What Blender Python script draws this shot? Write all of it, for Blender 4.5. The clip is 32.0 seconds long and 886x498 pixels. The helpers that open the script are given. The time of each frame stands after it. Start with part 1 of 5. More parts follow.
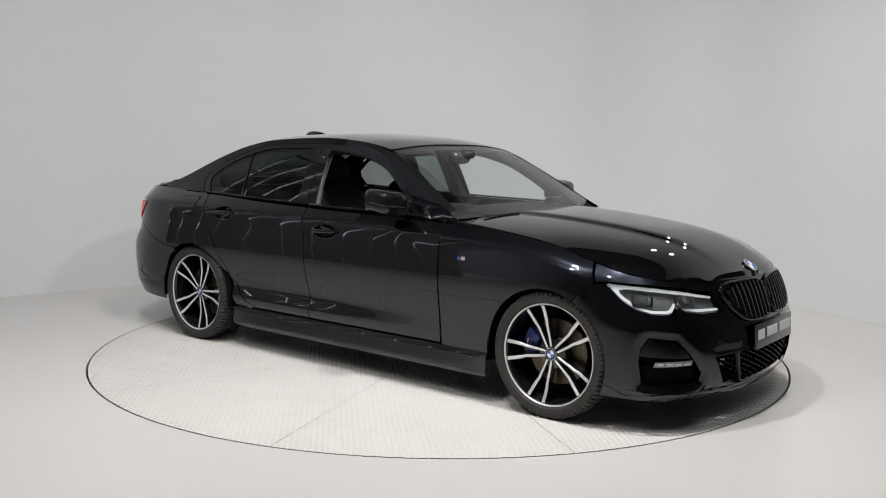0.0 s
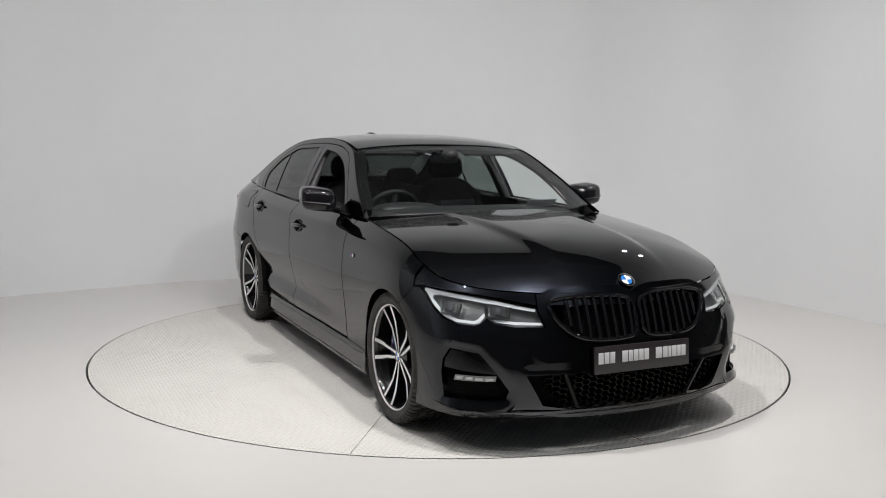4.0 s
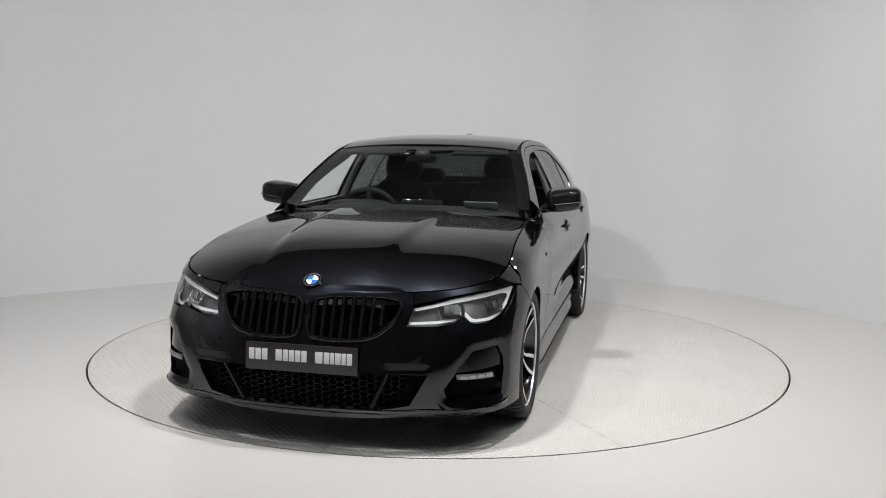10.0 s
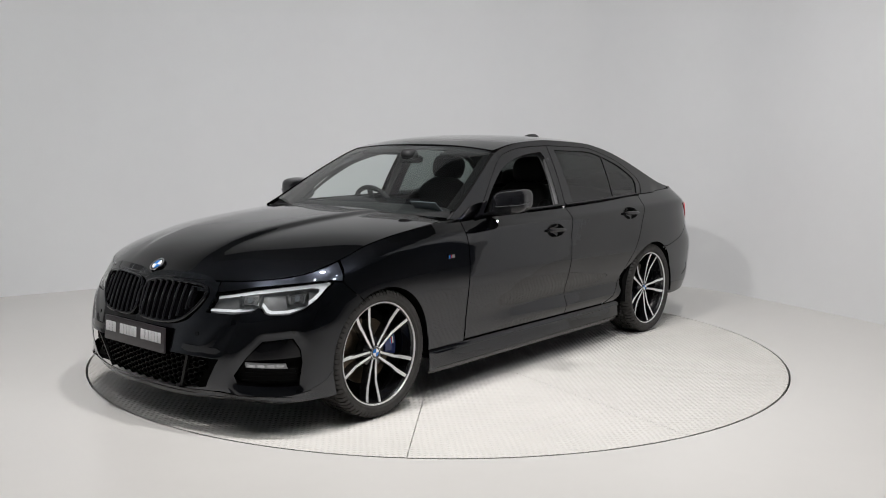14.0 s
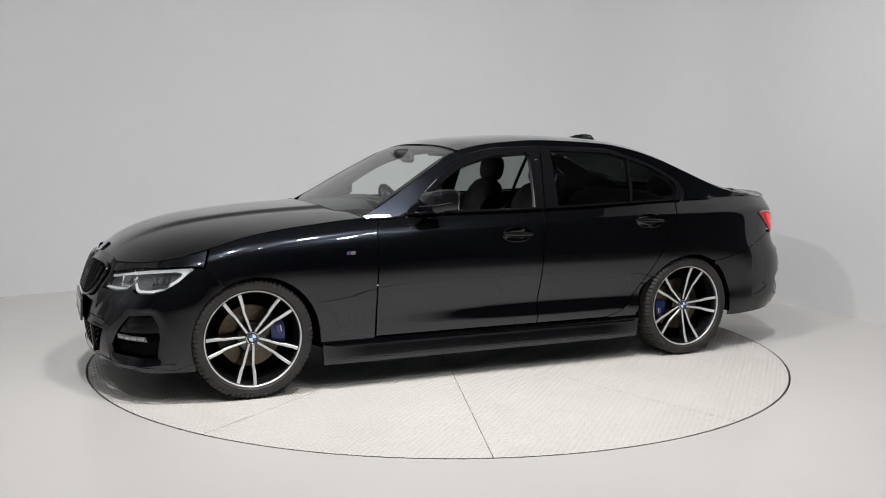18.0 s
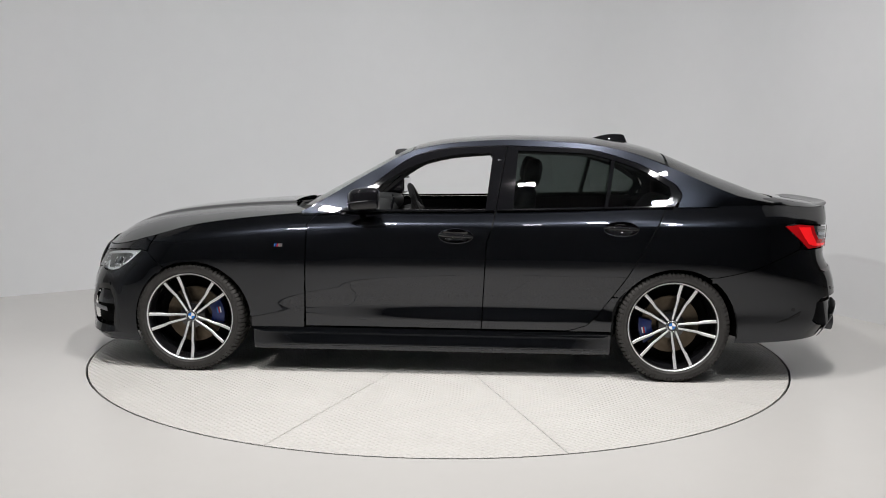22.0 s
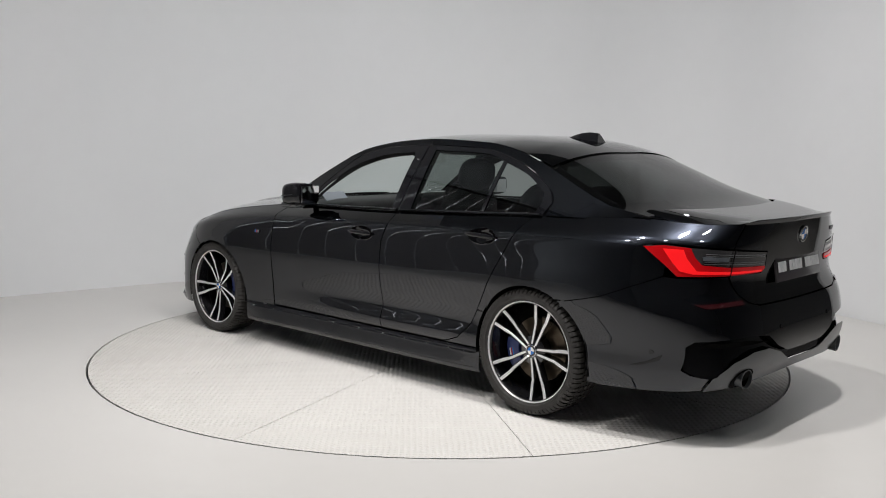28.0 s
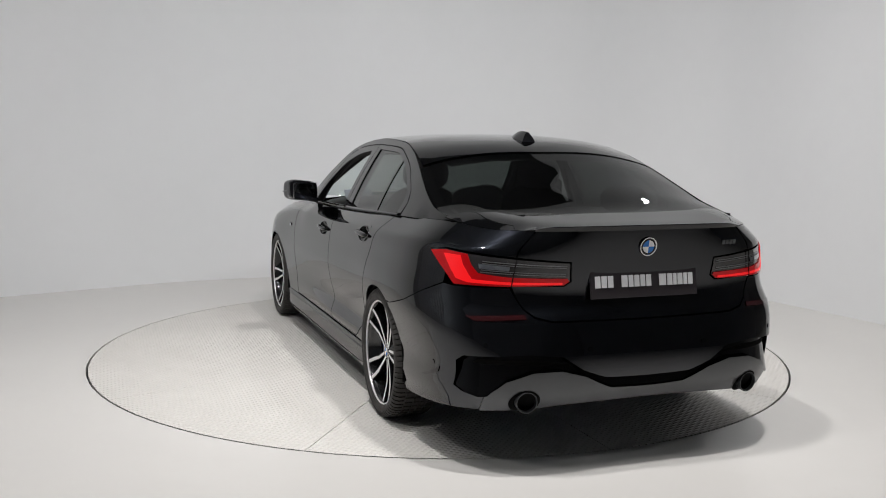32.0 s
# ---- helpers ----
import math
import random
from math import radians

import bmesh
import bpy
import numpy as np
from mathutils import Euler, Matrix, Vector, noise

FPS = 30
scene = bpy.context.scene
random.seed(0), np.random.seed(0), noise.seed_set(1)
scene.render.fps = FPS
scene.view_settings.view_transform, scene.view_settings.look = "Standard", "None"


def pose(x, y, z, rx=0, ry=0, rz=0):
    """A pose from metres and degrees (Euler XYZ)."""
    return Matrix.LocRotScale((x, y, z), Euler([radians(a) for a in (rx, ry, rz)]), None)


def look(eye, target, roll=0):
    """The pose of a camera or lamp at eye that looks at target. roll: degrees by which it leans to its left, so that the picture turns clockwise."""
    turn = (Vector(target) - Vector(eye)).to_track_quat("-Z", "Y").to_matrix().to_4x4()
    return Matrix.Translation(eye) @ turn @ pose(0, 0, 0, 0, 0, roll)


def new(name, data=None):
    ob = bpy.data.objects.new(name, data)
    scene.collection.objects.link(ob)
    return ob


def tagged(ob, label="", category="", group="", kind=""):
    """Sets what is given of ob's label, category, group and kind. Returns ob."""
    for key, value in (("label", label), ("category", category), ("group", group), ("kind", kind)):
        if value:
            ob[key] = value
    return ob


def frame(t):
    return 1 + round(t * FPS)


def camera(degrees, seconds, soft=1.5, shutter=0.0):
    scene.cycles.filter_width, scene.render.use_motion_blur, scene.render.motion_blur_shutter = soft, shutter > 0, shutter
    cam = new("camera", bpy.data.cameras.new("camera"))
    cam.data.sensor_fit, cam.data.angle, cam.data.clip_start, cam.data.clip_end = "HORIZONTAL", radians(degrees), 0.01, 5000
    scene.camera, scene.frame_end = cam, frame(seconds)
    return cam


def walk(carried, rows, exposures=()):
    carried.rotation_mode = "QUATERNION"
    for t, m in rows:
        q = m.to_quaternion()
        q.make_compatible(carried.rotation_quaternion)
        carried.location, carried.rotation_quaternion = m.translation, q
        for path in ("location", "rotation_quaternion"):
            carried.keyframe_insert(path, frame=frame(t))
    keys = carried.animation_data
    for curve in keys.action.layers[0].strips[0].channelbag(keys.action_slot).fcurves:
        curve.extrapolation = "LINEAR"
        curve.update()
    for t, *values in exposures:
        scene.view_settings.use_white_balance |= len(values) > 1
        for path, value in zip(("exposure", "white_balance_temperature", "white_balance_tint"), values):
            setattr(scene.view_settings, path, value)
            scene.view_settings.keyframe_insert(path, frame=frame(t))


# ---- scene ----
# Camera: it stands still before a turntable that carries the car.
cam = camera(51.67, 32.0, 1.0)
EYE = look((0.0, -6.122, 1.3894), (0.0191, -0.1641, 0.6804), 0.645)
walk(cam, [(0.0, EYE), (32.0, EYE)])

# ---- world and lamps ----
world = bpy.data.worlds.new("hall")
scene.world = world
world.use_nodes = True
world.node_tree.nodes["Background"].inputs[0].default_value = (0.75, 0.85, 1.0, 1)
world.node_tree.nodes["Background"].inputs[1].default_value = 0.03
scene.view_settings.exposure = 0.0


def area_lamp(name, eye, target, watts, w, h, colour=(1.0, 0.972, 0.967)):
    data = bpy.data.lights.new(name, "AREA")
    data.shape, data.size, data.size_y, data.energy, data.color = "RECTANGLE", w, h, watts, colour
    ob = new(name, data)
    ob.matrix_world = look(eye, target)
    return ob


# two floods high above the turntable, and two low ones towards the entrance that face the wall
for sx in (-1, 1):
    ob = area_lamp("flood_lamp_high", (sx * 1.25, -2.6, 6.5), (sx * 1.0, -1.6, 0.0), 106, 0.36, 0.2)
    ob.data.spread = radians(122)
    ob = area_lamp("flood_lamp_low", (sx * 1.9, -3.5, 3.5), (-sx * 1.7, 2.9, 0.9), 24 if sx < 0 else 18, 0.2, 0.15, (1.0, 0.97, 0.96) if sx < 0 else (0.94, 0.975, 1.0))
    ob.data.spread = radians(105)
# three smaller floods on a bar before the turntable
for x, y in ((1.9, -2.9), (0.4, -3.2), (-1.2, -3.2)):
    area_lamp("flood_lamp_bar", (x, y, 4.2), (x * 0.8, 0.6, 0.2), 17, 0.17, 0.12)
# a small pair high beside the wall
for x, y in ((2.2, 1.15), (2.5, 0.85)):
    area_lamp("flood_lamp_side", (x, y, 3.15), (0.9, -0.6, 0.4), 2.5, 0.07, 0.06)


# ---- materials ----
def mat(name, colour, rough=0.5, metal=0.0, coat=0.0, spec=0.5, var=0.0, scale=8.0, bump=0.0, bump_scale=60.0, rough_var=0.0, emit=None, emit_power=0.0, sheen=0.0):
    m = bpy.data.materials.new(name)
    m.use_nodes = True
    nt = m.node_tree
    b = nt.nodes["Principled BSDF"]
    b.inputs["Base Color"].default_value = (*colour, 1)
    b.inputs["Roughness"].default_value = rough
    b.inputs["Metallic"].default_value = metal
    b.inputs["Specular IOR Level"].default_value = spec
    b.inputs["Coat Weight"].default_value = coat
    b.inputs["Coat Roughness"].default_value = 0.02
    if sheen:
        b.inputs["Sheen Weight"].default_value = sheen
    if emit:
        b.inputs["Emission Color"].default_value = (*emit, 1)
        b.inputs["Emission Strength"].default_value = emit_power
    co = nt.nodes.new("ShaderNodeTexCoord")

    def noise_node(s, detail=5):
        n = nt.nodes.new("ShaderNodeTexNoise")
        n.inputs["Scale"].default_value, n.inputs["Detail"].default_value = s, detail
        nt.links.new(co.outputs["Object"], n.inputs["Vector"])
        return n
    if var:
        n = noise_node(scale)
        n2 = noise_node(scale * 9, 3)
        add = nt.nodes.new("ShaderNodeMath")
        add.operation = "MULTIPLY_ADD"
        nt.links.new(n2.outputs[0], add.inputs[0])
        add.inputs[1].default_value = 0.4
        nt.links.new(n.outputs[0], add.inputs[2])
        r = nt.nodes.new("ShaderNodeMapRange")
        r.inputs["From Min"].default_value, r.inputs["From Max"].default_value = 0.35, 1.05
        r.inputs["To Min"].default_value, r.inputs["To Max"].default_value = 1 - var, 1 + var
        nt.links.new(add.outputs[0], r.inputs["Value"])
        mul = nt.nodes.new("ShaderNodeVectorMath")
        mul.operation = "SCALE"
        mul.inputs[0].default_value = colour
        nt.links.new(r.outputs[0], mul.inputs["Scale"])
        nt.links.new(mul.outputs[0], b.inputs["Base Color"])
    if rough_var:
        n = noise_node(scale * 2.3)
        r = nt.nodes.new("ShaderNodeMapRange")
        r.inputs["From Min"].default_value, r.inputs["From Max"].default_value = 0.3, 0.7
        r.inputs["To Min"].default_value, r.inputs["To Max"].default_value = max(rough - rough_var, 0.02), rough + rough_var
        nt.links.new(n.outputs[0], r.inputs["Value"])
        nt.links.new(r.outputs[0], b.inputs["Roughness"])
    if bump:
        n = noise_node(bump_scale)
        bp = nt.nodes.new("ShaderNodeBump")
        bp.inputs["Strength"].default_value, bp.inputs["Distance"].default_value = 1.0, bump
        nt.links.new(n.outputs[0], bp.inputs["Height"])
        nt.links.new(bp.outputs[0], b.inputs["Normal"])
    return m


def glass_mat(name, tint, gloss=0.07):
    m = bpy.data.materials.new(name)
    m.use_nodes = True
    nt = m.node_tree
    nt.nodes.remove(nt.nodes["Principled BSDF"])
    out = nt.nodes["Material Output"]
    lw, pw, ma, tr, gl, mix = (nt.nodes.new("ShaderNode" + k) for k in ("LayerWeight", "Math", "Math", "BsdfTransparent", "BsdfGlossy", "MixShader"))
    lw.inputs["Blend"].default_value = 0.5
    pw.operation, ma.operation = "POWER", "MULTIPLY_ADD"
    pw.inputs[1].default_value = 5.0
    ma.inputs[1].default_value, ma.inputs[2].default_value = 0.9, gloss
    tr.inputs[0].default_value = (*tint, 1)
    gl.inputs["Roughness"].default_value = 0.01
    nt.links.new(lw.outputs["Facing"], pw.inputs[0])
    nt.links.new(pw.outputs[0], ma.inputs[0])
    nt.links.new(ma.outputs[0], mix.inputs[0])
    nt.links.new(tr.outputs[0], mix.inputs[1])
    nt.links.new(gl.outputs[0], mix.inputs[2])
    nt.links.new(mix.outputs[0], out.inputs[0])
    return m


PAINT = mat("black_paint", (0.0125, 0.0142, 0.0183), 0.26, 1.0, 1.0, var=0.12, scale=3)
PAINT.node_tree.nodes["Principled BSDF"].inputs["Coat IOR"].default_value = 1.55
PAINT.node_tree.nodes["Principled BSDF"].inputs["Specular Tint"].default_value = (0.12, 0.12, 0.14, 1)
GLOSS = mat("gloss_black", (0.005, 0.005, 0.006), 0.05, 0.0, 0.0, var=0.1, scale=5)
TRIM = mat("black_plastic", (0.012, 0.012, 0.013), 0.5, var=0.2, scale=20, bump=0.0002, bump_scale=400)
CAVITY = mat("dark_lining", (0.005, 0.005, 0.005), 0.85, spec=0.05, var=0.2, scale=12)
SATIN = mat("satin_grey", (0.065, 0.068, 0.072), 0.35, 0.6, 0.3, var=0.08, scale=6)
RUBBER = mat("tyre_rubber", (0.027, 0.025, 0.023), 0.68, var=0.3, scale=14, bump=0.0003, bump_scale=220, rough_var=0.1)
SILVER = mat("machined_silver", (0.8, 0.8, 0.8), 0.32, 0.55, var=0.06, scale=30, rough_var=0.06)
CHROME = mat("chrome", (0.85, 0.85, 0.86), 0.06, 1.0)
RIMBLACK = mat("rim_black", (0.008, 0.008, 0.009), 0.16, 0.0, 0.8, var=0.2, scale=20)
DISC = mat("brake_disc", (0.12, 0.095, 0.07), 0.38, 1.0, var=0.25, scale=25, rough_var=0.1)
BLUE = mat("caliper_blue", (0.008, 0.022, 0.13), 0.3, 0.2, 0.5, var=0.1, scale=20)
LEATHER = mat("black_leather", (0.006, 0.006, 0.0065), 0.6, spec=0.3, var=0.2, scale=18, bump=0.0006, bump_scale=160)
DASH = mat("dashboard_plastic", (0.013, 0.0135, 0.014), 0.55, var=0.15, scale=14, bump=0.0003, bump_scale=250)
LINER = mat("grey_headliner", (0.03, 0.03, 0.031), 0.9, var=0.1, scale=30)
CARDPAPER = mat("pale_paper", (0.15, 0.17, 0.19), 0.6, var=0.05, scale=20)
CLEAR = glass_mat("clear_glass", (0.93, 0.95, 0.94))
SCREEN = glass_mat("windscreen_glass", (0.78, 0.85, 0.83), 0.10)
TINTED = glass_mat("privacy_glass", (0.26, 0.29, 0.28))
LAMPGREY = mat("lamp_housing", (0.2, 0.204, 0.21), 0.3, 0.6, 0.3, var=0.2, scale=25)
# the headlamps are off: this faint glow stands in for reflected light
DRL = mat("light_guide", (0.75, 0.77, 0.8), 0.25, 0.0, 0.5, emit=(0.9, 0.95, 1.0), emit_power=0.08)
LENS = mat("projector_lens", (0.35, 0.38, 0.42), 0.05, 0.8, 0.6, var=0.1, scale=40)
RED = mat("red_lamp", (0.30, 0.003, 0.005), 0.12, 0.0, 0.0, spec=0.35, var=0.1, scale=20, emit=(1.0, 0.004, 0.008), emit_power=0.10)
DARKRED = mat("dark_red_reflector", (0.022, 0.003, 0.004), 0.15, 0.0, 0.6, var=0.15, scale=60)
SMOKE = mat("smoked_lamp", (0.035, 0.034, 0.035), 0.1, 0.2, 0.8, var=0.2, scale=30)
PLATE = mat("plate_black", (0.03, 0.025, 0.028), 0.3, 0.0, 0.3, var=0.1, scale=30)
LETTER = mat("plate_letter", (0.72, 0.72, 0.73), 0.4, var=0.05, scale=60)
ROUNDBLUE = mat("enamel_blue", (0.02, 0.16, 0.5), 0.2, 0.0, 0.5, var=0.05, scale=60)
STRIPERED = mat("enamel_red", (0.45, 0.02, 0.03), 0.25, 0.0, 0.4, var=0.05, scale=60)
STRIPEDARK = mat("enamel_dark_blue", (0.015, 0.03, 0.16), 0.25, 0.0, 0.4, var=0.05, scale=60)
ROUNDWHITE = mat("enamel_white", (0.8, 0.8, 0.8), 0.2, 0.0, 0.5, var=0.03, scale=60)
WALLPAINT = mat("white_wall_paint", (0.735, 0.745, 0.752), 0.55, var=0.025, scale=0.8, bump=0.0002, bump_scale=14, rough_var=0.05)
FLOORPAINT = mat("white_floor_paint", (0.575, 0.565, 0.542), 0.30, var=0.025, scale=1.1, bump=0.00005, bump_scale=12)
HALLWALL = mat("hall_wall", (0.40, 0.405, 0.42), 0.8, var=0.08, scale=0.7)
HALLCEIL = mat("hall_ceiling", (0.30, 0.305, 0.315), 0.85, var=0.08, scale=0.9)
GAP = mat("dark_gap", (0.006, 0.01, 0.01), 0.8)

SLAT = mat("blind_fabric", (0.35, 0.35, 0.36), 0.8, var=0.06, scale=6)
FOGLENS = mat("fog_lens", (0.55, 0.56, 0.57), 0.25, 0.5, 0.4, var=0.2, scale=40)
# pale metal for the grille band that brings out the lamps' reflection
GLINTMETAL = mat("grille_glint_metal", (0.6, 0.63, 0.7), 0.22, 1.0, var=0.1, scale=30)
MESHBLACK = mat("grille_mesh_black", (0.004, 0.004, 0.004), 0.22, spec=0.2, var=0.2, scale=20)
MODULE = mat("lamp_module", (0.22, 0.225, 0.23), 0.22, 0.9, 0.3, var=0.2, scale=30)
# glow behind the unseen slats, only there to be mirrored as streaks
STREAKGLOW = mat("streak_glow", (0.9, 0.93, 0.95), 0.6, emit=(0.92, 0.97, 1.0), emit_power=5.0)
REARTINT = glass_mat("rear_tinted_glass", (0.08, 0.09, 0.087), 0.085)
PODBLACK = mat("insert_black", (0.003, 0.003, 0.0033), 0.08, spec=0.45, var=0.15, scale=9)
TRIMGREY = mat("pale_grey_trim", (0.10, 0.10, 0.103), 0.6, var=0.06, scale=14)
REDGLOW = mat("red_light_bar", (0.5, 0.01, 0.01), 0.2, emit=(1.0, 0.006, 0.012), emit_power=0.55)


# ---- mesh helpers ----
OFF = Vector((-1.40714, -0.05714, 0.0))  # from the rear axle to the turntable's centre


def finish(bm, name, material, sharp=32):
    me = bpy.data.meshes.new(name)
    bm.to_mesh(me)
    bm.free()
    for p in me.polygons:
        p.use_smooth = True
    me.set_sharp_from_angle(angle=radians(sharp))
    for m in (material if isinstance(material, (list, tuple)) else (material,)):
        me.materials.append(m)
    return me


def part(name, bm, material, parent, label="", shift=None, sharp=32):
    """One mesh under a thing or a part; shift carries car measures into the thing's space."""
    if shift is not None:
        bmesh.ops.translate(bm, verts=bm.verts, vec=shift)
    ob = new(name, finish(bm, name, material, sharp))
    ob.parent = parent
    if label:
        ob["label"] = label
    return ob


def arc(cx, cz, r, a0, a1, n):
    return [(cx + r * math.cos(radians(a0 + (a1 - a0) * i / n)), cz + r * math.sin(radians(a0 + (a1 - a0) * i / n))) for i in range(n + 1)]


def sheet(outlines, fn, step=(0.08, 0.05), depth=0.02, side=1, whole=False, out=(0, 1, 0), lift=0.0, rim=0.0025):
    """A curved panel: flat outlines cut along a grid, laid on the surface fn(u, v), with a chamfered rim of that depth.
    side -1 mirrors it to the car's right; whole joins both halves across the middle."""
    if not isinstance(outlines[0][0], (list, tuple)):
        outlines = [outlines]
    bm = bmesh.new()
    for o in outlines:
        bm.faces.new([bm.verts.new((u, v, 0)) for u, v in o])
    us, vs = [p[0] for o in outlines for p in o], [p[1] for o in outlines for p in o]
    for k, (lo, hi) in enumerate(((min(us), max(us)), (min(vs), max(vs)))):
        st = step[k]
        c = math.ceil((lo + 1e-4) / st) * st
        while c < hi - 1e-4:
            co, no = [(c, 0, 0), (0, c, 0)][k], [(1, 0, 0), (0, 1, 0)][k]
            bmesh.ops.bisect_plane(bm, geom=bm.verts[:] + bm.edges[:] + bm.faces[:], dist=1e-6, plane_co=co, plane_no=no)
            c += st
    bmesh.ops.remove_doubles(bm, verts=bm.verts, dist=2e-5)
    bmesh.ops.connect_verts_concave(bm, faces=bm.faces[:])
    for v in bm.verts:
        v.co = fn(v.co.x, v.co.y)
    if whole:
        old = bm.faces[:]
        d = bmesh.ops.duplicate(bm, geom=bm.verts[:] + bm.edges[:] + old)
        for v in [g for g in d["geom"] if isinstance(g, bmesh.types.BMVert)]:
            v.co.y = -v.co.y
        bmesh.ops.reverse_faces(bm, faces=[g for g in d["geom"] if isinstance(g, bmesh.types.BMFace)])
        bmesh.ops.remove_doubles(bm, verts=bm.verts, dist=1e-4)
    elif side < 0:
        for v in bm.verts:
            v.co.y = -v.co.y
    bmesh.ops.recalc_face_normals(bm, faces=bm.faces)
    bm.normal_update()
    o = Vector(out)
    if not whole:
        o.y *= side
    if sum((f.normal.dot(o if not whole else Vector((out[0], math.copysign(abs(out[1]), f.calc_center_median().y), out[2]))) * f.calc_area() for f in bm.faces)) < 0:
        bmesh.ops.reverse_faces(bm, faces=bm.faces)
    bm.normal_update()
    if lift:
        for v, n in [(v, v.normal.copy()) for v in bm.verts]:
            v.co += n * lift
    if depth:
        rimmed(bm, depth, rim)
    return bm


def rimmed(bm, depth, rim=0.0025):
    edges = [e for e in bm.edges if e.is_boundary]
    for d, push in ((rim, rim * 0.8), (depth, 0.0)):
        bm.normal_update()
        normals = {v: v.normal.copy() for e in edges for v in e.verts}
        got = bmesh.ops.extrude_edge_only(bm, edges=edges)["geom"]
        verts = [g for g in got if isinstance(g, bmesh.types.BMVert)]
        src = {v.co.copy().freeze(): n for v, n in normals.items()}
        for v in verts:
            n = src.get(v.co.copy().freeze())
            if n is not None:
                v.co -= n * d
        edges = [g for g in got if isinstance(g, bmesh.types.BMEdge) and g.is_boundary]
    bmesh.ops.recalc_face_normals(bm, faces=[])
    return bm


def lathe(profile, n=64, axis="y", a0=0.0, a1=360.0):
    """Turns (radius, along) pairs about an axis."""
    bm = bmesh.new()
    full = abs(a1 - a0) >= 360
    rings = []
    for i in range(n if full else n + 1):
        a = radians(a0 + (a1 - a0) * i / n)
        c, s = math.cos(a), math.sin(a)
        rings.append([bm.verts.new((r * c, h, r * s) if axis == "y" else (r * c, r * s, h) if axis == "z" else (h, r * c, r * s)) for r, h in profile])
    for i in range(n if full else n):
        a, b = rings[i], rings[(i + 1) % len(rings)]
        for j in range(len(profile) - 1):
            bm.faces.new((a[j], a[j + 1], b[j + 1], b[j]))
    bmesh.ops.remove_doubles(bm, verts=bm.verts, dist=1e-6)
    bmesh.ops.recalc_face_normals(bm, faces=bm.faces)
    return bm


def box(c, size, bevel=0.01, m=None, seg=2, taper=None):
    bm = bmesh.new()
    bmesh.ops.create_cube(bm, size=1)
    for v in bm.verts:
        if taper and v.co.z > 0:
            v.co.x *= taper[0]
            v.co.y *= taper[1]
        v.co = Vector((v.co.x * size[0], v.co.y * size[1], v.co.z * size[2]))
    if bevel:
        bmesh.ops.bevel(bm, geom=bm.edges[:], offset=bevel, segments=seg, affect="EDGES", profile=0.6)
    bmesh.ops.transform(bm, matrix=Matrix.Translation(c) @ (m or Matrix()), verts=bm.verts)
    return bm


def tube(points, r, n=8, closed=False):
    """A round bar along points."""
    bm = bmesh.new()
    pts = [Vector(p) for p in points]
    rings = []
    for i, p in enumerate(pts):
        a, b = pts[i - 1] if i or closed else p, pts[(i + 1) % len(pts)] if i < len(pts) - 1 or closed else p
        t = (b - a).normalized()
        side_v = t.cross(Vector((0, 0, 1)))
        side_v = side_v.normalized() if side_v.length > 1e-3 else Vector((1, 0, 0))
        up = side_v.cross(t)
        rr = r[i] if isinstance(r, (list, tuple)) else r
        rings.append([bm.verts.new(p + side_v * rr * math.cos(k * math.tau / n) + up * rr * math.sin(k * math.tau / n)) for k in range(n)])
    for i in range(len(rings) if closed else len(rings) - 1):
        a, b = rings[i], rings[(i + 1) % len(rings)]
        for k in range(n):
            bm.faces.new((a[k], a[(k + 1) % n], b[(k + 1) % n], b[k]))
    if not closed:
        bm.faces.new(rings[0][::-1])
        bm.faces.new(rings[-1])
    bmesh.ops.recalc_face_normals(bm, faces=bm.faces)
    return bm


def prism(outline, y0, y1, bevel=0.0, plane="xz"):
    """A flat outline in the xz (or xy, yz) plane, given thickness."""
    bm = bmesh.new()
    place = {"xz": lambda a, b, h: (a, h, b), "xy": lambda a, b, h: (a, b, h), "yz": lambda a, b, h: (h, a, b)}[plane]
    lo, hi = [[bm.verts.new(place(a, b, h)) for a, b in outline] for h in (y0, y1)]
    bm.faces.new(lo)
    bm.faces.new(hi[::-1])
    for i in range(len(outline)):
        j = (i + 1) % len(outline)
        bm.faces.new((lo[j], lo[i], hi[i], hi[j]))
    bmesh.ops.recalc_face_normals(bm, faces=bm.faces)
    if bevel:
        bmesh.ops.bevel(bm, geom=bm.edges[:], offset=bevel, segments=2, affect="EDGES", profile=0.6, clamp_overlap=True)
    return bm


def blob(c, size, power=2.6, nu=24, nv=14, m=None):
    """A rounded block (superellipsoid)."""
    bm = bmesh.new()
    bmesh.ops.create_uvsphere(bm, u_segments=nu, v_segments=nv, radius=1)
    for v in bm.verts:
        k = (abs(v.co.x) ** power + abs(v.co.y) ** power + abs(v.co.z) ** power) ** (-1 / power)
        v.co = Vector((v.co.x * k * size[0] / 2, v.co.y * k * size[1] / 2, v.co.z * k * size[2] / 2))
    bmesh.ops.transform(bm, matrix=Matrix.Translation(c) @ (m or Matrix()), verts=bm.verts)
    return bm


def merge(*bms):
    out = bmesh.new()
    for b in bms:
        me = bpy.data.meshes.new("tmp")
        b.to_mesh(me)
        b.free()
        out.from_mesh(me)
        bpy.data.meshes.remove(me)
    return out


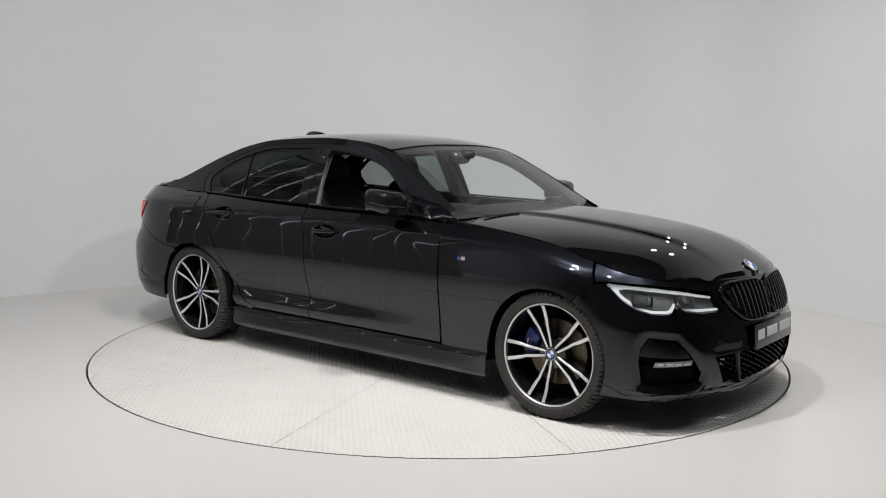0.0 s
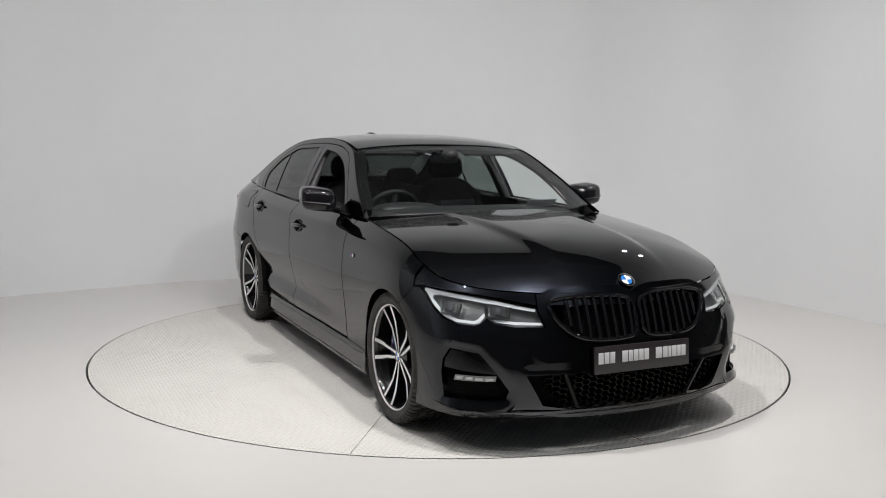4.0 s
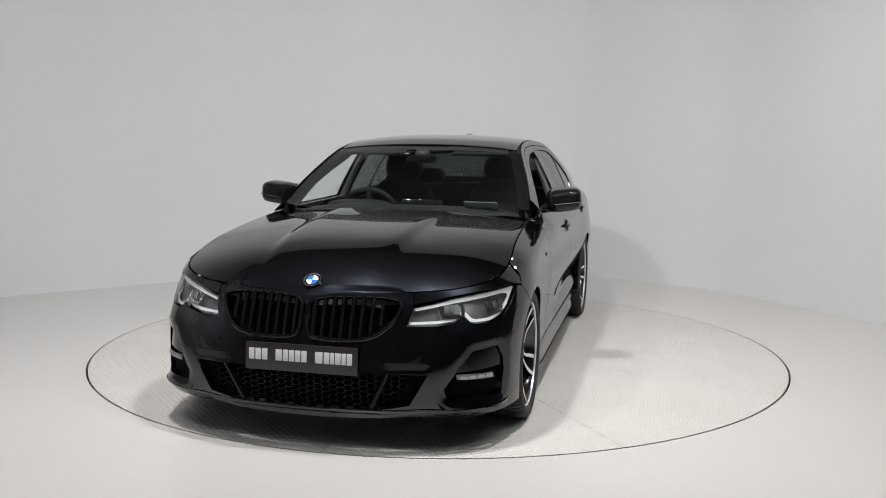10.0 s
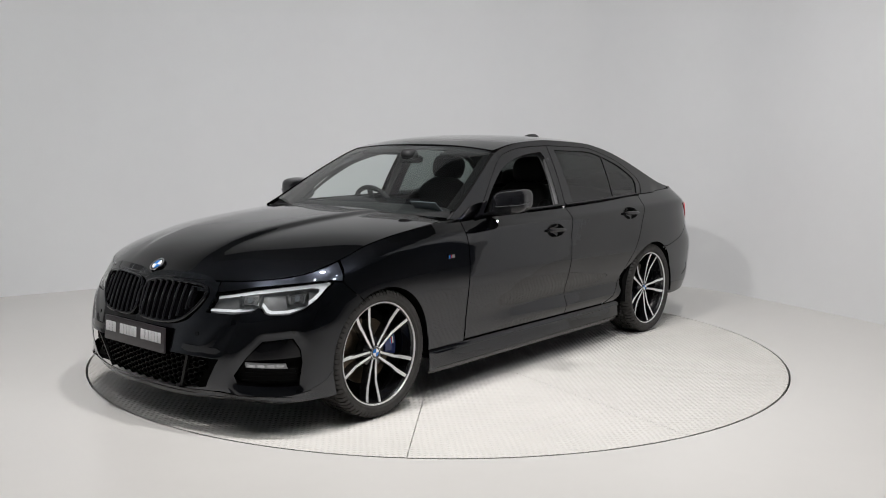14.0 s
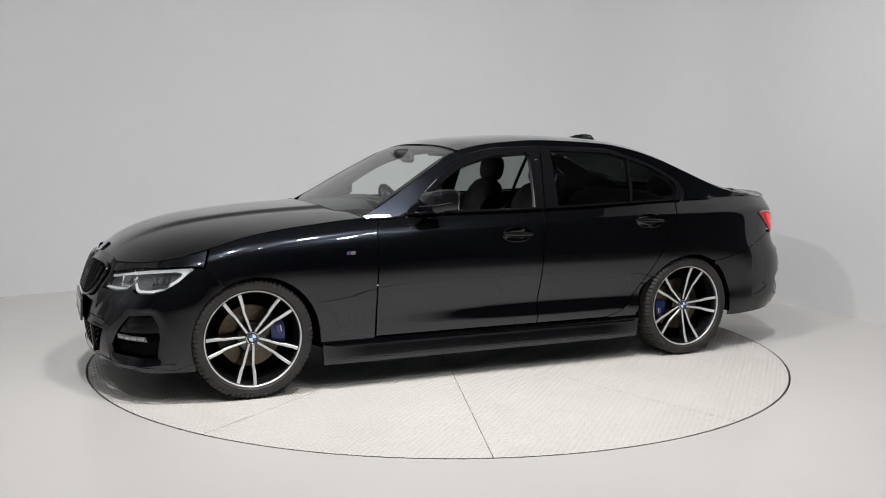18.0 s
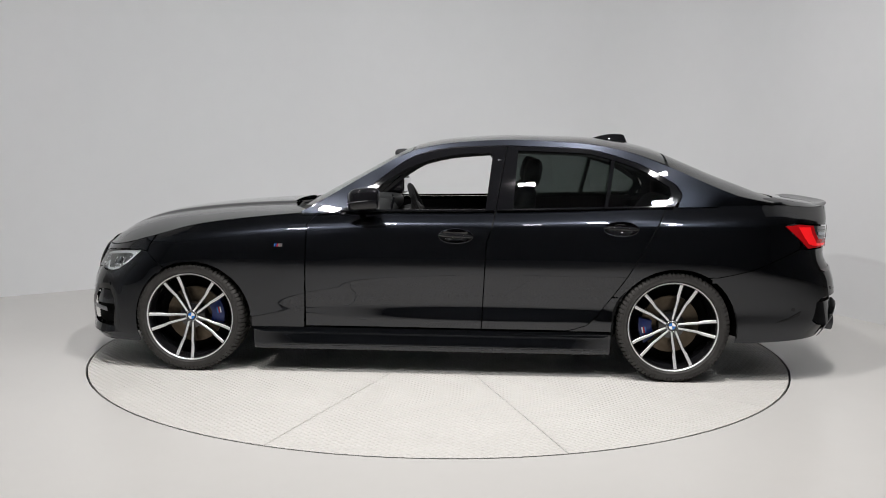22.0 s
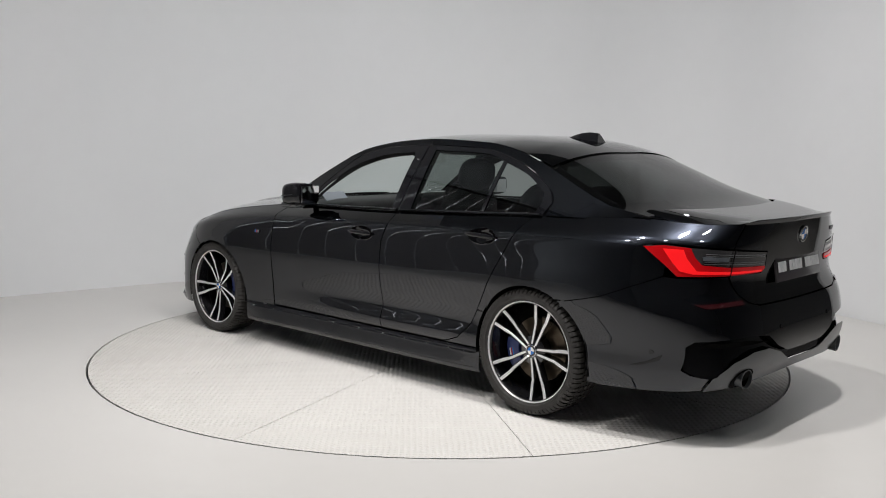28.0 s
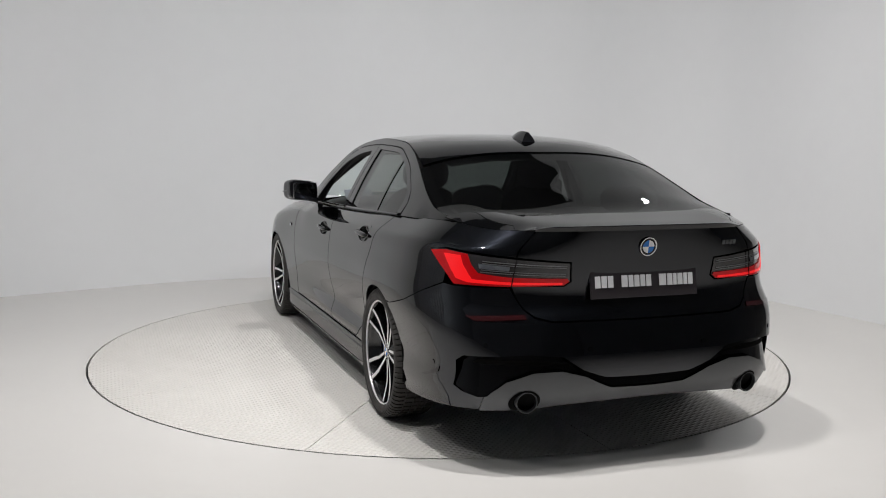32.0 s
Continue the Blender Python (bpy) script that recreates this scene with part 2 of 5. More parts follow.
# ---- the studio ----
def wall_plan():
    """The white wall round the turntable: flat panels that meet in soft rounded corners."""
    corners = [(-5.0, 0.72), (-3.79, 1.68), (-2.6, 2.6), (-1.45, 3.12), (1.35, 3.47), (2.66, 2.45), (3.43, 0.94), (3.74, 0.15), (3.86, -0.25)]
    pts = [corners[0]]
    for a, b, c in zip(corners, corners[1:], corners[2:]):
        a, b, c = Vector(a), Vector(b), Vector(c)
        p, q = b + (a - b).normalized() * 0.32, b + (c - b).normalized() * 0.32
        for i in range(9):
            t = i / 8
            v = p * (1 - t) ** 2 + b * 2 * t * (1 - t) + q * t * t
            pts.append((v.x, v.y))
    return pts + [corners[-1]]


def studio():
    plan = wall_plan()
    bm = bmesh.new()
    rows = []
    for x, y in plan:
        d = Vector((x, y, 0)).normalized() * 0.12
        rows.append([bm.verts.new(p) for p in ((x, y, 0), (x, y, 5.4), (x + d.x, y + d.y, 5.4), (x + d.x, y + d.y, 0))])
    for a, b in zip(rows, rows[1:]):
        for k in range(4):
            bm.faces.new((a[k], a[(k + 1) % 4], b[(k + 1) % 4], b[k]))
    bm.faces.new(rows[0])
    bm.faces.new(rows[-1][::-1])
    bmesh.ops.recalc_face_normals(bm, faces=bm.faces)
    tagged(new("wall_curved", finish(bm, "wall_curved", WALLPAINT)), "curved white painted studio wall behind the turntable", kind="structure")
    # floor with a round hole for the turntable
    bm = bmesh.new()
    n = 128
    inner = [bm.verts.new((2.2475 * math.cos(math.tau * i / n), 2.2475 * math.sin(math.tau * i / n), 0)) for i in range(n)]
    mid = [bm.verts.new((2.6 * math.cos(math.tau * i / n), 2.6 * math.sin(math.tau * i / n), 0)) for i in range(n)]
    outer = []
    for i in range(n):
        c, s = math.cos(math.tau * i / n), math.sin(math.tau * i / n)
        k = min(9 / max(abs(c), 1e-6), (7 if s > 0 else 11) / max(abs(s), 1e-6))
        outer.append(bm.verts.new((c * k, s * k, 0)))
    low = [bm.verts.new((v.co.x, v.co.y, -0.25)) for v in inner]
    for i in range(n):
        j = (i + 1) % n
        bm.faces.new((inner[i], mid[i], mid[j], inner[j]))
        bm.faces.new((mid[i], outer[i], outer[j], mid[j]))
        bm.faces.new((low[i], inner[i], inner[j], low[j]))
    bm.faces.new(low)
    bmesh.ops.recalc_face_normals(bm, faces=bm.faces)
    tagged(new("floor", finish(bm, "floor", FLOORPAINT)), "pale painted smooth concrete studio floor", kind="structure")
    # plain hall that closes the place
    for name, c, size in (("wall_north", (0, 7.1, 3.6), (18.2, 0.2, 7.2)), ("wall_south", (0, -11.1, 3.6), (18.2, 0.2, 7.2)), ("wall_west", (-9.1, -2, 3.6), (0.2, 18, 7.2)), ("wall_east", (9.1, -2, 3.6), (0.2, 18, 7.2))):
        tagged(new(name, finish(box(c, size, 0), name, HALLWALL)), "plain dark grey hall wall", kind="structure")
    tagged(new("ceiling", finish(box((0, -2, 7.3), (18.4, 18.4, 0.2), 0), "ceiling", HALLCEIL)), "dark grey hall ceiling", kind="structure")


studio()


def streak_blind():
    """Unseen: slats before a glowing panel, added so the car mirrors thin bright lines."""
    blind = tagged(new("streak_blind"), "unseen grey slatted blind with thin bright gaps, added for reflected streaks", "blind")
    part("glow_panel", box((-5.75, 0.0, 3.0), (0.02, 5.2, 3.6), 0), STREAKGLOW, blind, "added glowing panel behind the slats")
    for k in range(17):
        part("slat", box((-5.65 + 0.01 * (k % 2), -2.48 + k * 0.31, 2.45), (0.012, 0.301, 4.8), 0.003), SLAT, blind)
    part("head_rail", box((-5.65, 0.0, 4.88), (0.08, 5.4, 0.07), 0.01), TRIM, blind)


streak_blind()


# ---- the turntable ----
def tread_plate():
    """Pale steel plate with raised tread."""
    m = mat("tread_plate", (0.60, 0.585, 0.555), 0.62, 0.0, 0.0, spec=0.25, var=0.05, scale=2.2, rough_var=0.1)
    nt = m.node_tree
    co = nt.nodes["Texture Coordinate"]
    # small raised bars in a lozenge pattern: two crossed waves
    waves = []
    for turn in (45, -45):
        mp = nt.nodes.new("ShaderNodeMapping")
        mp.inputs["Rotation"].default_value = (0, 0, radians(turn))
        nt.links.new(co.outputs["Object"], mp.inputs["Vector"])
        w = nt.nodes.new("ShaderNodeTexWave")
        w.inputs["Scale"].default_value = 11.0
        nt.links.new(mp.outputs[0], w.inputs["Vector"])
        waves.append(w)
    r = nt.nodes.new("ShaderNodeMath")
    r.operation = "MULTIPLY"
    nt.links.new(waves[0].outputs["Fac"], r.inputs[0])
    nt.links.new(waves[1].outputs["Fac"], r.inputs[1])
    bp = nt.nodes.new("ShaderNodeBump")
    bp.inputs["Distance"].default_value = 0.0055
    bp.inputs["Strength"].default_value = 1.0
    nt.links.new(r.outputs[0], bp.inputs["Height"])
    nt.links.new(bp.outputs[0], nt.nodes["Principled BSDF"].inputs["Normal"])
    return m


TREAD = tread_plate()
turntable = tagged(new("turntable"), "round pale turntable of tread plate segments in the floor", "turntable")
part("base_disc", lathe([(0.001, -0.02), (2.232, -0.02), (2.232, -0.2), (0.001, -0.2)], 96, "z"), GAP, turntable, "dark disc under the plates")
for k in range(10):
    a0, a1 = 36 * k + 0.5, 36 * k + 36.5
    g = math.degrees(0.002 / 2.235)
    ring = [(2.235 * math.cos(radians(a0 + g + (a1 - a0 - 2 * g) * i / 12)), 2.235 * math.sin(radians(a0 + g + (a1 - a0 - 2 * g) * i / 12))) for i in range(13)]
    am = radians((a0 + a1) / 2)
    tip = [(0.006 * math.cos(am), 0.006 * math.sin(am))]
    part("plate", prism(tip + ring, -0.018, 0.0, 0.0, "xy"), TREAD, turntable)



# ---- the car: its shape ----
def curve(*pts):
    """A smooth function through (x, value) pairs that never overshoots."""
    xs, ys = [p[0] for p in pts], [p[1] for p in pts]
    if xs[0] > xs[-1]:
        xs, ys = xs[::-1], ys[::-1]
    n = len(xs)
    d = [(ys[i + 1] - ys[i]) / (xs[i + 1] - xs[i]) for i in range(n - 1)]
    m = [d[0]] + [0.0 if d[i - 1] * d[i] <= 0 else 2 * d[i - 1] * d[i] / (d[i - 1] + d[i]) for i in range(1, n - 1)] + [d[-1]]

    def f(x):
        if x <= xs[0]:
            return ys[0] + m[0] * (x - xs[0])
        if x >= xs[-1]:
            return ys[-1] + m[-1] * (x - xs[-1])
        i = 0
        while x > xs[i + 1]:
            i += 1
        h = xs[i + 1] - xs[i]
        t = (x - xs[i]) / h
        a, b = t * t * (3 - 2 * t), t * (1 - t)
        return ys[i] * (1 - a) + ys[i + 1] * a + h * b * (m[i] * (1 - t) - m[i + 1] * t)
    return f


# Body shape, in metres from the rear axle on the ground: x forward, y to the car's left, z up.
AXLE, ARC = 2.851, 1.4
half_width = curve((0, 0.906), (0.6, 0.902), (1.4, 0.899), (2.2, 0.902), (2.851, 0.911))
low_inset = curve((0.16, 0.10), (0.19, 0.07), (0.24, 0.03), (0.285, 0.024), (0.31, 0.017), (0.335, 0.014), (0.38, 0.022), (0.415, 0.0285), (0.45, 0.0255), (0.52, 0.014), (0.6, 0.004), (0.66, 0.0), (1.2, 0.0))
plain_inset = curve((0.16, 0.10), (0.19, 0.07), (0.24, 0.036), (0.285, 0.03), (0.4, 0.0215), (0.52, 0.010), (0.66, 0.0), (1.2, 0.0))
hollow = curve((-1.5, 0.45), (0.0, 0.5), (0.5, 0.75), (1.0, 1.0), (1.3, 0.9), (1.6, 0.55), (2.1, 0.08), (2.4, 0.0), (4.5, 0.0))  # how far the doors are hollowed
front_low = curve((2.3, 1.0), (2.5, 0.9), (3.0, 0.15), (3.3, 0.1))
high_inset = curve((-1, 0.0), (0.0, 0.0), (0.3, 0.003), (0.55, 0.016), (0.74, 0.036), (0.8, 0.046), (0.86, 0.075), (1.0, 0.155))
shoulder = curve((-1.06, 1.03), (-0.95, 1.0205), (-0.85, 1.020), (-0.75, 1.024), (-0.6, 1.035), (0, 1.014), (1.08, 0.978), (2.1, 0.955), (2.46, 0.924), (2.82, 0.875), (3.05, 0.813), (3.28, 0.751), (3.45, 0.723), (3.57, 0.715))
tuck = curve((-1, 1.0), (-0.3, 0.9), (0.3, 0.7), (1.8, 0.7), (2.1, 0.88), (2.46, 0.8), (2.82, 0.74), (3.05, 0.5), (3.28, 0.12), (3.5, 0.05))
nose = curve((0.16, 3.56), (0.2, 3.59), (0.26, 3.612), (0.36, 3.622), (0.5, 3.602), (0.6, 3.573), (0.68, 3.542), (0.716, 3.522), (0.74, 3.497), (0.8, 3.42), (0.9, 3.2))
tail = curve((0.2, -0.92), (0.3, -1.0), (0.38, -1.046), (0.44, -1.057), (0.5, -1.054), (0.6, -1.035), (0.66, -1.013), (0.7, -0.992), (0.74, -0.98), (0.85, -0.996), (0.95, -1.012), (1.0, -1.019), (1.04, -1.023))
n_front = curve((0.2, 3.4), (0.5, 3.3), (0.62, 2.9), (0.7, 2.65), (1, 2.6))
n_rear = curve((0.2, 4.4), (0.6, 4.3), (0.75, 3.85), (0.9, 3.6), (1.1, 3.5))
PROW = 0.053


crease_z = curve((-1.2, 0.94), (-0.6, 0.925), (0, 0.905), (0.32, 0.897), (1.27, 0.868), (2.1, 0.835), (2.8, 0.80), (3.3, 0.76))
crease_w = curve((-1.1, 0.0), (-0.9, 0.6), (-0.6, 1.0), (0.4, 1.0), (0.9, 0.6), (1.6, 0.35), (2.5, 0.35), (2.9, 0.1), (3.1, 0.0))


def sculpt(u, z):
    """How far the side swells: hips over the wheels, and a crease that sharpens towards the tail lamps."""
    g = math.exp(-((z - 0.70) / 0.13) ** 2)
    d = g * (0.012 * math.exp(-(u / 0.42) ** 2) + 0.006 * math.exp(-((u - 2.83) / 0.36) ** 2))
    if -1.1 < u < 3.1:
        zc, top_z = crease_z(u), shoulder(min(max(u, -0.6), 2.8))
        if z > zc:
            k = max(0.0, 1 - (z - zc) / max(top_z - zc, 0.02))
        else:
            k = math.exp(-((zc - z) / 0.055) ** 2)
        d += 0.009 * crease_w(u) * k
    return d


def lower(u, z):
    g = hollow(u)
    return low_inset(z) * g + plain_inset(z) * (1 - g)


def band(u, z):
    """The lower body below hood, windows and boot: u runs along x, and past the axles round the nose and the tail."""
    if u > AXLE:
        p = min((u - AXLE) / ARC, 1.0) * math.pi / 2
        c, s = math.sin(p) ** (2 / 2.6), max(math.cos(p), 0.0) ** (2 / 2.6)
        n = n_front(z)
        k = (c ** n + s ** n) ** (-1 / n)
        b = half_width(AXLE) - lower(u, z) * front_low(u) + sculpt(u, z)
        x = AXLE + (nose(z) - AXLE) * c * k + PROW * max(0.0, 1 - (s * k * b / 0.66) ** 2) ** 1.5
        h = (z - 0.6) / (shoulder(x) - 0.6)
        return x, (b - high_inset(h) * tuck(x)) * s * k
    if u < 0:
        p = min(-u / ARC, 1.0) * math.pi / 2
        c, s = math.sin(p) ** (2 / 3.0), max(math.cos(p), 0.0) ** (2 / 3.0)
        n = n_rear(z)
        k = (c ** n + s ** n) ** (-1 / n)
        b = half_width(0) - lower(u, z) + sculpt(u, z)
        x = tail(z) * c * k
        h = (z - 0.6) / (shoulder(x) - 0.6)
        return x, (b - high_inset(h) * tuck(x)) * s * k
    h = (z - 0.6) / (shoulder(u) - 0.6)
    return u, half_width(u) - lower(u, z) * front_low(u) - high_inset(h) * tuck(u) + sculpt(u, z)


belt_y = curve((-0.85, 0.71), (-0.5, 0.755), (0, 0.79), (0.6, 0.803), (1.8, 0.8), (2.2, 0.785))
rail_z = curve((-0.8, 1.02), (-0.6, 1.045), (-0.4, 1.078), (-0.2, 1.152), (0.03, 1.251), (0.27, 1.334), (0.5, 1.376), (0.95, 1.395), (1.25, 1.378), (1.54, 1.325), (1.72, 1.235), (1.9, 1.13), (2.1, 1.01), (2.25, 0.93))
ridge_z = curve((-0.8, 1.045), (-0.7, 1.065), (-0.62, 1.085), (-0.486, 1.137), (-0.295, 1.21), (-0.1, 1.292), (0.08, 1.36), (0.25, 1.397), (0.566, 1.424), (0.95, 1.43), (1.33, 1.405), (1.54, 1.362), (1.9, 1.18), (2.28, 0.968), (2.4, 0.9))
hood_z = curve((2.0, 0.995), (2.3, 0.982), (2.6, 0.966), (3.0, 0.927), (3.2, 0.893), (3.35, 0.852), (3.46, 0.80), (3.527, 0.75), (3.56, 0.727), (3.575, 0.715))
deck_z = curve((-1.08, 1.015), (-1.0, 1.03), (-0.85, 1.045), (-0.68, 1.068), (-0.5, 1.09))


def side_glass(x, z):
    d = z - shoulder(min(max(x, -0.6), 2.1))
    return belt_y(x) - 0.40 * d - 0.34 * d * abs(d)


def top(x, y):
    """Windscreen, roof and rear window."""
    zr = rail_z(x)
    yr = side_glass(x, zr)
    return ridge_z(x) - (ridge_z(x) - zr) * min(abs(y) / yr, 1.3) ** 2.6


def seam_y(x):
    """Half the bonnet's width: along the wings, then round the nose."""
    return max(band(x if x < AXLE else edge_u(x), shoulder(x))[1], 0.0)


def hood(x, y):
    return hood_z(x) - (hood_z(x) - shoulder(x)) * min(abs(y) / max(seam_y(x), 0.05), 1.2) ** 2.6


def edge_u(x):
    lo, hi = AXLE, AXLE + ARC
    for _ in range(30):
        m = (lo + hi) / 2
        if band(m, shoulder(x))[0] < x:
            lo = m
        else:
            hi = m
    return lo


def front_x(y, z):
    """How far forward the nose reaches at y, z."""
    lo, hi = AXLE, AXLE + ARC
    for _ in range(24):
        m = (lo + hi) / 2
        if band(m, z)[1] > abs(y):
            lo = m
        else:
            hi = m
    return band(lo, z)[0]


def at_x(x, z):
    """The band's u where it reaches x at height z, past either axle."""
    lo, hi = (AXLE, AXLE + ARC) if x > AXLE else (0.0, -ARC)
    for _ in range(26):
        m = (lo + hi) / 2
        if (band(m, z)[0] < x) == (x > AXLE):
            lo = m
        else:
            hi = m
    return lo


# ---- the car: its parts ----
car = tagged(new("car"), "glossy black four-door saloon car with both front windows lowered", "car")


def cpart(name, bm, material, parent=None, label="", sharp=32):
    """A part of the car, given in car measures."""
    if parent is not None and parent is not car and parent.type == "EMPTY":
        raise ValueError("parts hang from meshes")
    return part(name, bm, material, parent or car, label, OFF, sharp)


def on_band(lift=0.0):
    def f(u, z):
        x, y = band(u, z)
        return Vector((x, y, z))
    return f


def on_glass(x, z):
    return Vector((x, side_glass(x, z), z))


def on_top(x, y):
    return Vector((x, y, top(x, y)))


def on_hood(x, y):
    z = hood(x, y)
    # two soft ridges that run from the windscreen's corners to the grille
    k = 0.34 - 0.05 * (x - 2.3)
    z += 0.015 / (1 + math.exp((abs(y) - k) / 0.010)) * min(1, max(0, (3.52 - x) / 0.35)) * min(1, max(0, (x - 2.1) / 0.2))
    return Vector((x, y, z))


def deck_edge(x):
    lo, hi = 0.0, -ARC
    for _ in range(30):
        m = (lo + hi) / 2
        if band(m, shoulder(x))[0] > x:
            lo = m
        else:
            hi = m
    return band(lo, shoulder(x))[1]


def tail_edge():
    """Where the deck meets the body sides and the boot's face."""
    pts = []
    for i in range(60):
        u = -0.25 + (-ARC + 0.25) * i / 59
        z = shoulder(u)
        for _ in range(40):
            z = shoulder(band(u, z)[0])
        pts.append(band(u, z))
    return pts


TAIL_EDGE = tail_edge()


def on_deck(x, y):
    """The boot's top, rolling down to the body all round."""
    d = 9.0
    for (ax, ay), (bx, by) in zip(TAIL_EDGE, TAIL_EDGE[1:]):
        t = min(1.0, max(0.0, ((x - ax) * (bx - ax) + (abs(y) - ay) * (by - ay)) / ((bx - ax) ** 2 + (by - ay) ** 2)))
        d = min(d, math.hypot(x - ax - t * (bx - ax), abs(y) - ay - t * (by - ay)))
    k = max(0.0, 1 - d / 0.16) ** 2
    return Vector((x, y, deck_z(x) - (deck_z(x) - shoulder(x)) * k))


BAND = on_band()
FA, RA = (2.83, 0.315, 0.347), (-0.01, 0.315, 0.354)  # wheel arches: x, z, radius
CENTRE, TAILC = AXLE + ARC, -ARC


def shoulder_line(x0, x1, n, drop=0.003):
    return [(x0 + (x1 - x0) * i / n, shoulder(x0 + (x1 - x0) * i / n) - drop) for i in range(n + 1)]


def arch_u(c, a0, a1, n):
    """A stretch of a wheel arch in the band's own measure."""
    return [(at_x(x, z) if x > AXLE or x < 0 else x, z) for x, z in arc(c[0], c[1], c[2], a0, a1, n)]


def ushoulder(u0, u1, n, drop=0.0018):
    """The top edge of the band between two places round the nose or the tail."""
    pts = []
    for i in range(n + 1):
        u = u0 + (u1 - u0) * i / n
        z = shoulder(u)
        for _ in range(40):
            z = shoulder(band(u, z)[0])
        pts.append((u, z - drop))
    return pts


GRILLE_U = [(3.79, 0.372), (CENTRE, 0.385)]
HEX = [(3.715, 0.3), (3.665, 0.36), (3.64, 0.39), (3.56, 0.463), (3.385, 0.474), (3.335, 0.42), (3.3225, 0.36), (3.35, 0.25), (3.70, 0.255)]


def grow(outline, d):
    """The outline pushed out by d all round (or in, for d < 0)."""
    n = len(outline)
    area = sum(outline[i][0] * outline[(i + 1) % n][1] - outline[(i + 1) % n][0] * outline[i][1] for i in range(n))
    s = 1 if area > 0 else -1
    out = []
    for i in range(n):
        (ax, ay), (bx, by), (cx, cy) = outline[i - 1], outline[i], outline[(i + 1) % n]
        a, b = Vector((bx - ax, by - ay)).normalized(), Vector((cx - bx, cy - by)).normalized()
        m = Vector((a.y + b.y, -a.x - b.x))
        m = m.normalized() * d / max(0.35, math.sqrt(max(0.0, (1 + a.dot(b)) / 2))) * s
        out.append((bx + m.x, by + m.y))
    return out


def smooth(outline, n=4):
    """A closed outline rounded through its points."""
    out, m = [], len(outline)
    for i in range(m):
        a, b, c, d = (Vector(outline[(i + k) % m]) for k in (-1, 0, 1, 2))
        for j in range(n):
            t = j / n
            q = b * 2 + (c - a) * t + (a * 2 - b * 5 + c * 4 - d) * t * t + (b * 3 - a - c * 3 + d) * t ** 3
            out.append((q.x / 2, q.y / 2))
    return out


def outside(p, outline):
    """Distance from p to an outline, 0 inside it."""
    best, inside, n = 9.0, False, len(outline)
    for i in range(n):
        (ax, ay), (bx, by) = outline[i], outline[(i + 1) % n]
        if (ay > p[1]) != (by > p[1]) and p[0] < (bx - ax) * (p[1] - ay) / (by - ay) + ax:
            inside = not inside
        dx, dy = bx - ax, by - ay
        t = min(1, max(0, ((p[0] - ax) * dx + (p[1] - ay) * dy) / (dx * dx + dy * dy)))
        best = min(best, math.hypot(p[0] - ax - t * dx, p[1] - ay - t * dy))
    return 0.0 if inside else best


def on_bumper(u, z):
    """The nose with a chamfered surround at each intake and a recessed middle round the plate."""
    x, y = band(u, z)
    k = min(1.0, max(0.0, 1 - (outside((u, z), HEX) - 0.006) / 0.03))
    d = -0.008 * k
    if 0.385 < z < 0.58:
        line = 3.80 - (z - 0.40) * 0.5
        k = min(1.0, max(0.0, (u - line + 0.02) / 0.022)) * min(1.0, (0.58 - z) / 0.03, (z - 0.385) / 0.02)
        d -= 0.005 * k
    # slanting ridge from under the headlamp towards the lower grille
    t = min(1.0, max(0.0, ((u - 3.75) * 0.13 - (z - 0.565) * 0.135) / (0.13 ** 2 + 0.135 ** 2)))
    d += 0.006 * math.exp(-(math.hypot(u - 3.75 - 0.13 * t, z - 0.565 + 0.135 * t) / 0.026) ** 2)
    # wedge under the intakes, its upper face turned up
    if z < 0.262 and 3.30 < u < 3.80:
        d += 0.018 * min((0.262 - z) / 0.055, max(0.0, (z - 0.16) / 0.047)) * min(1, (u - 3.30) / 0.1, (3.80 - u) / 0.1)
    a, b = band(u + 0.01, z), band(u - 0.01, z)
    n = Vector((b[1] - a[1], a[0] - b[0], 0))
    n = n.normalized() if n.length > 1e-6 else Vector((1, 0, 0))
    if n.x < 0:
        n = -n
    return Vector((x + n.x * d, max(y + n.y * d, 0.0) if y > 1e-4 else 0.0, z))


KID = smooth([(4.2435, 0.675), (4.21, 0.699), (4.15, 0.704), (4.04, 0.704), (3.975, 0.699), (3.93, 0.687), (3.918, 0.658), (3.945, 0.605), (3.993, 0.556), (4.04, 0.53), (4.11, 0.517), (4.215, 0.52), (4.2425, 0.545), (4.2455, 0.61)], 3)


def plate_bars():
    """Place and width of the plain bars on a plate, in three runs."""
    runs, y = ((0.027, 0.027, 0.027), (0.031, 0.024, 0.026, 0.025, 0.026), (0.036, 0.027, 0.018, 0.027, 0.02, 0.025)), 0.247
    for run in runs:
        for w in run:
            yield y - w * 0.575, w * 0.95
            y -= w * 1.15
        y -= 0.034


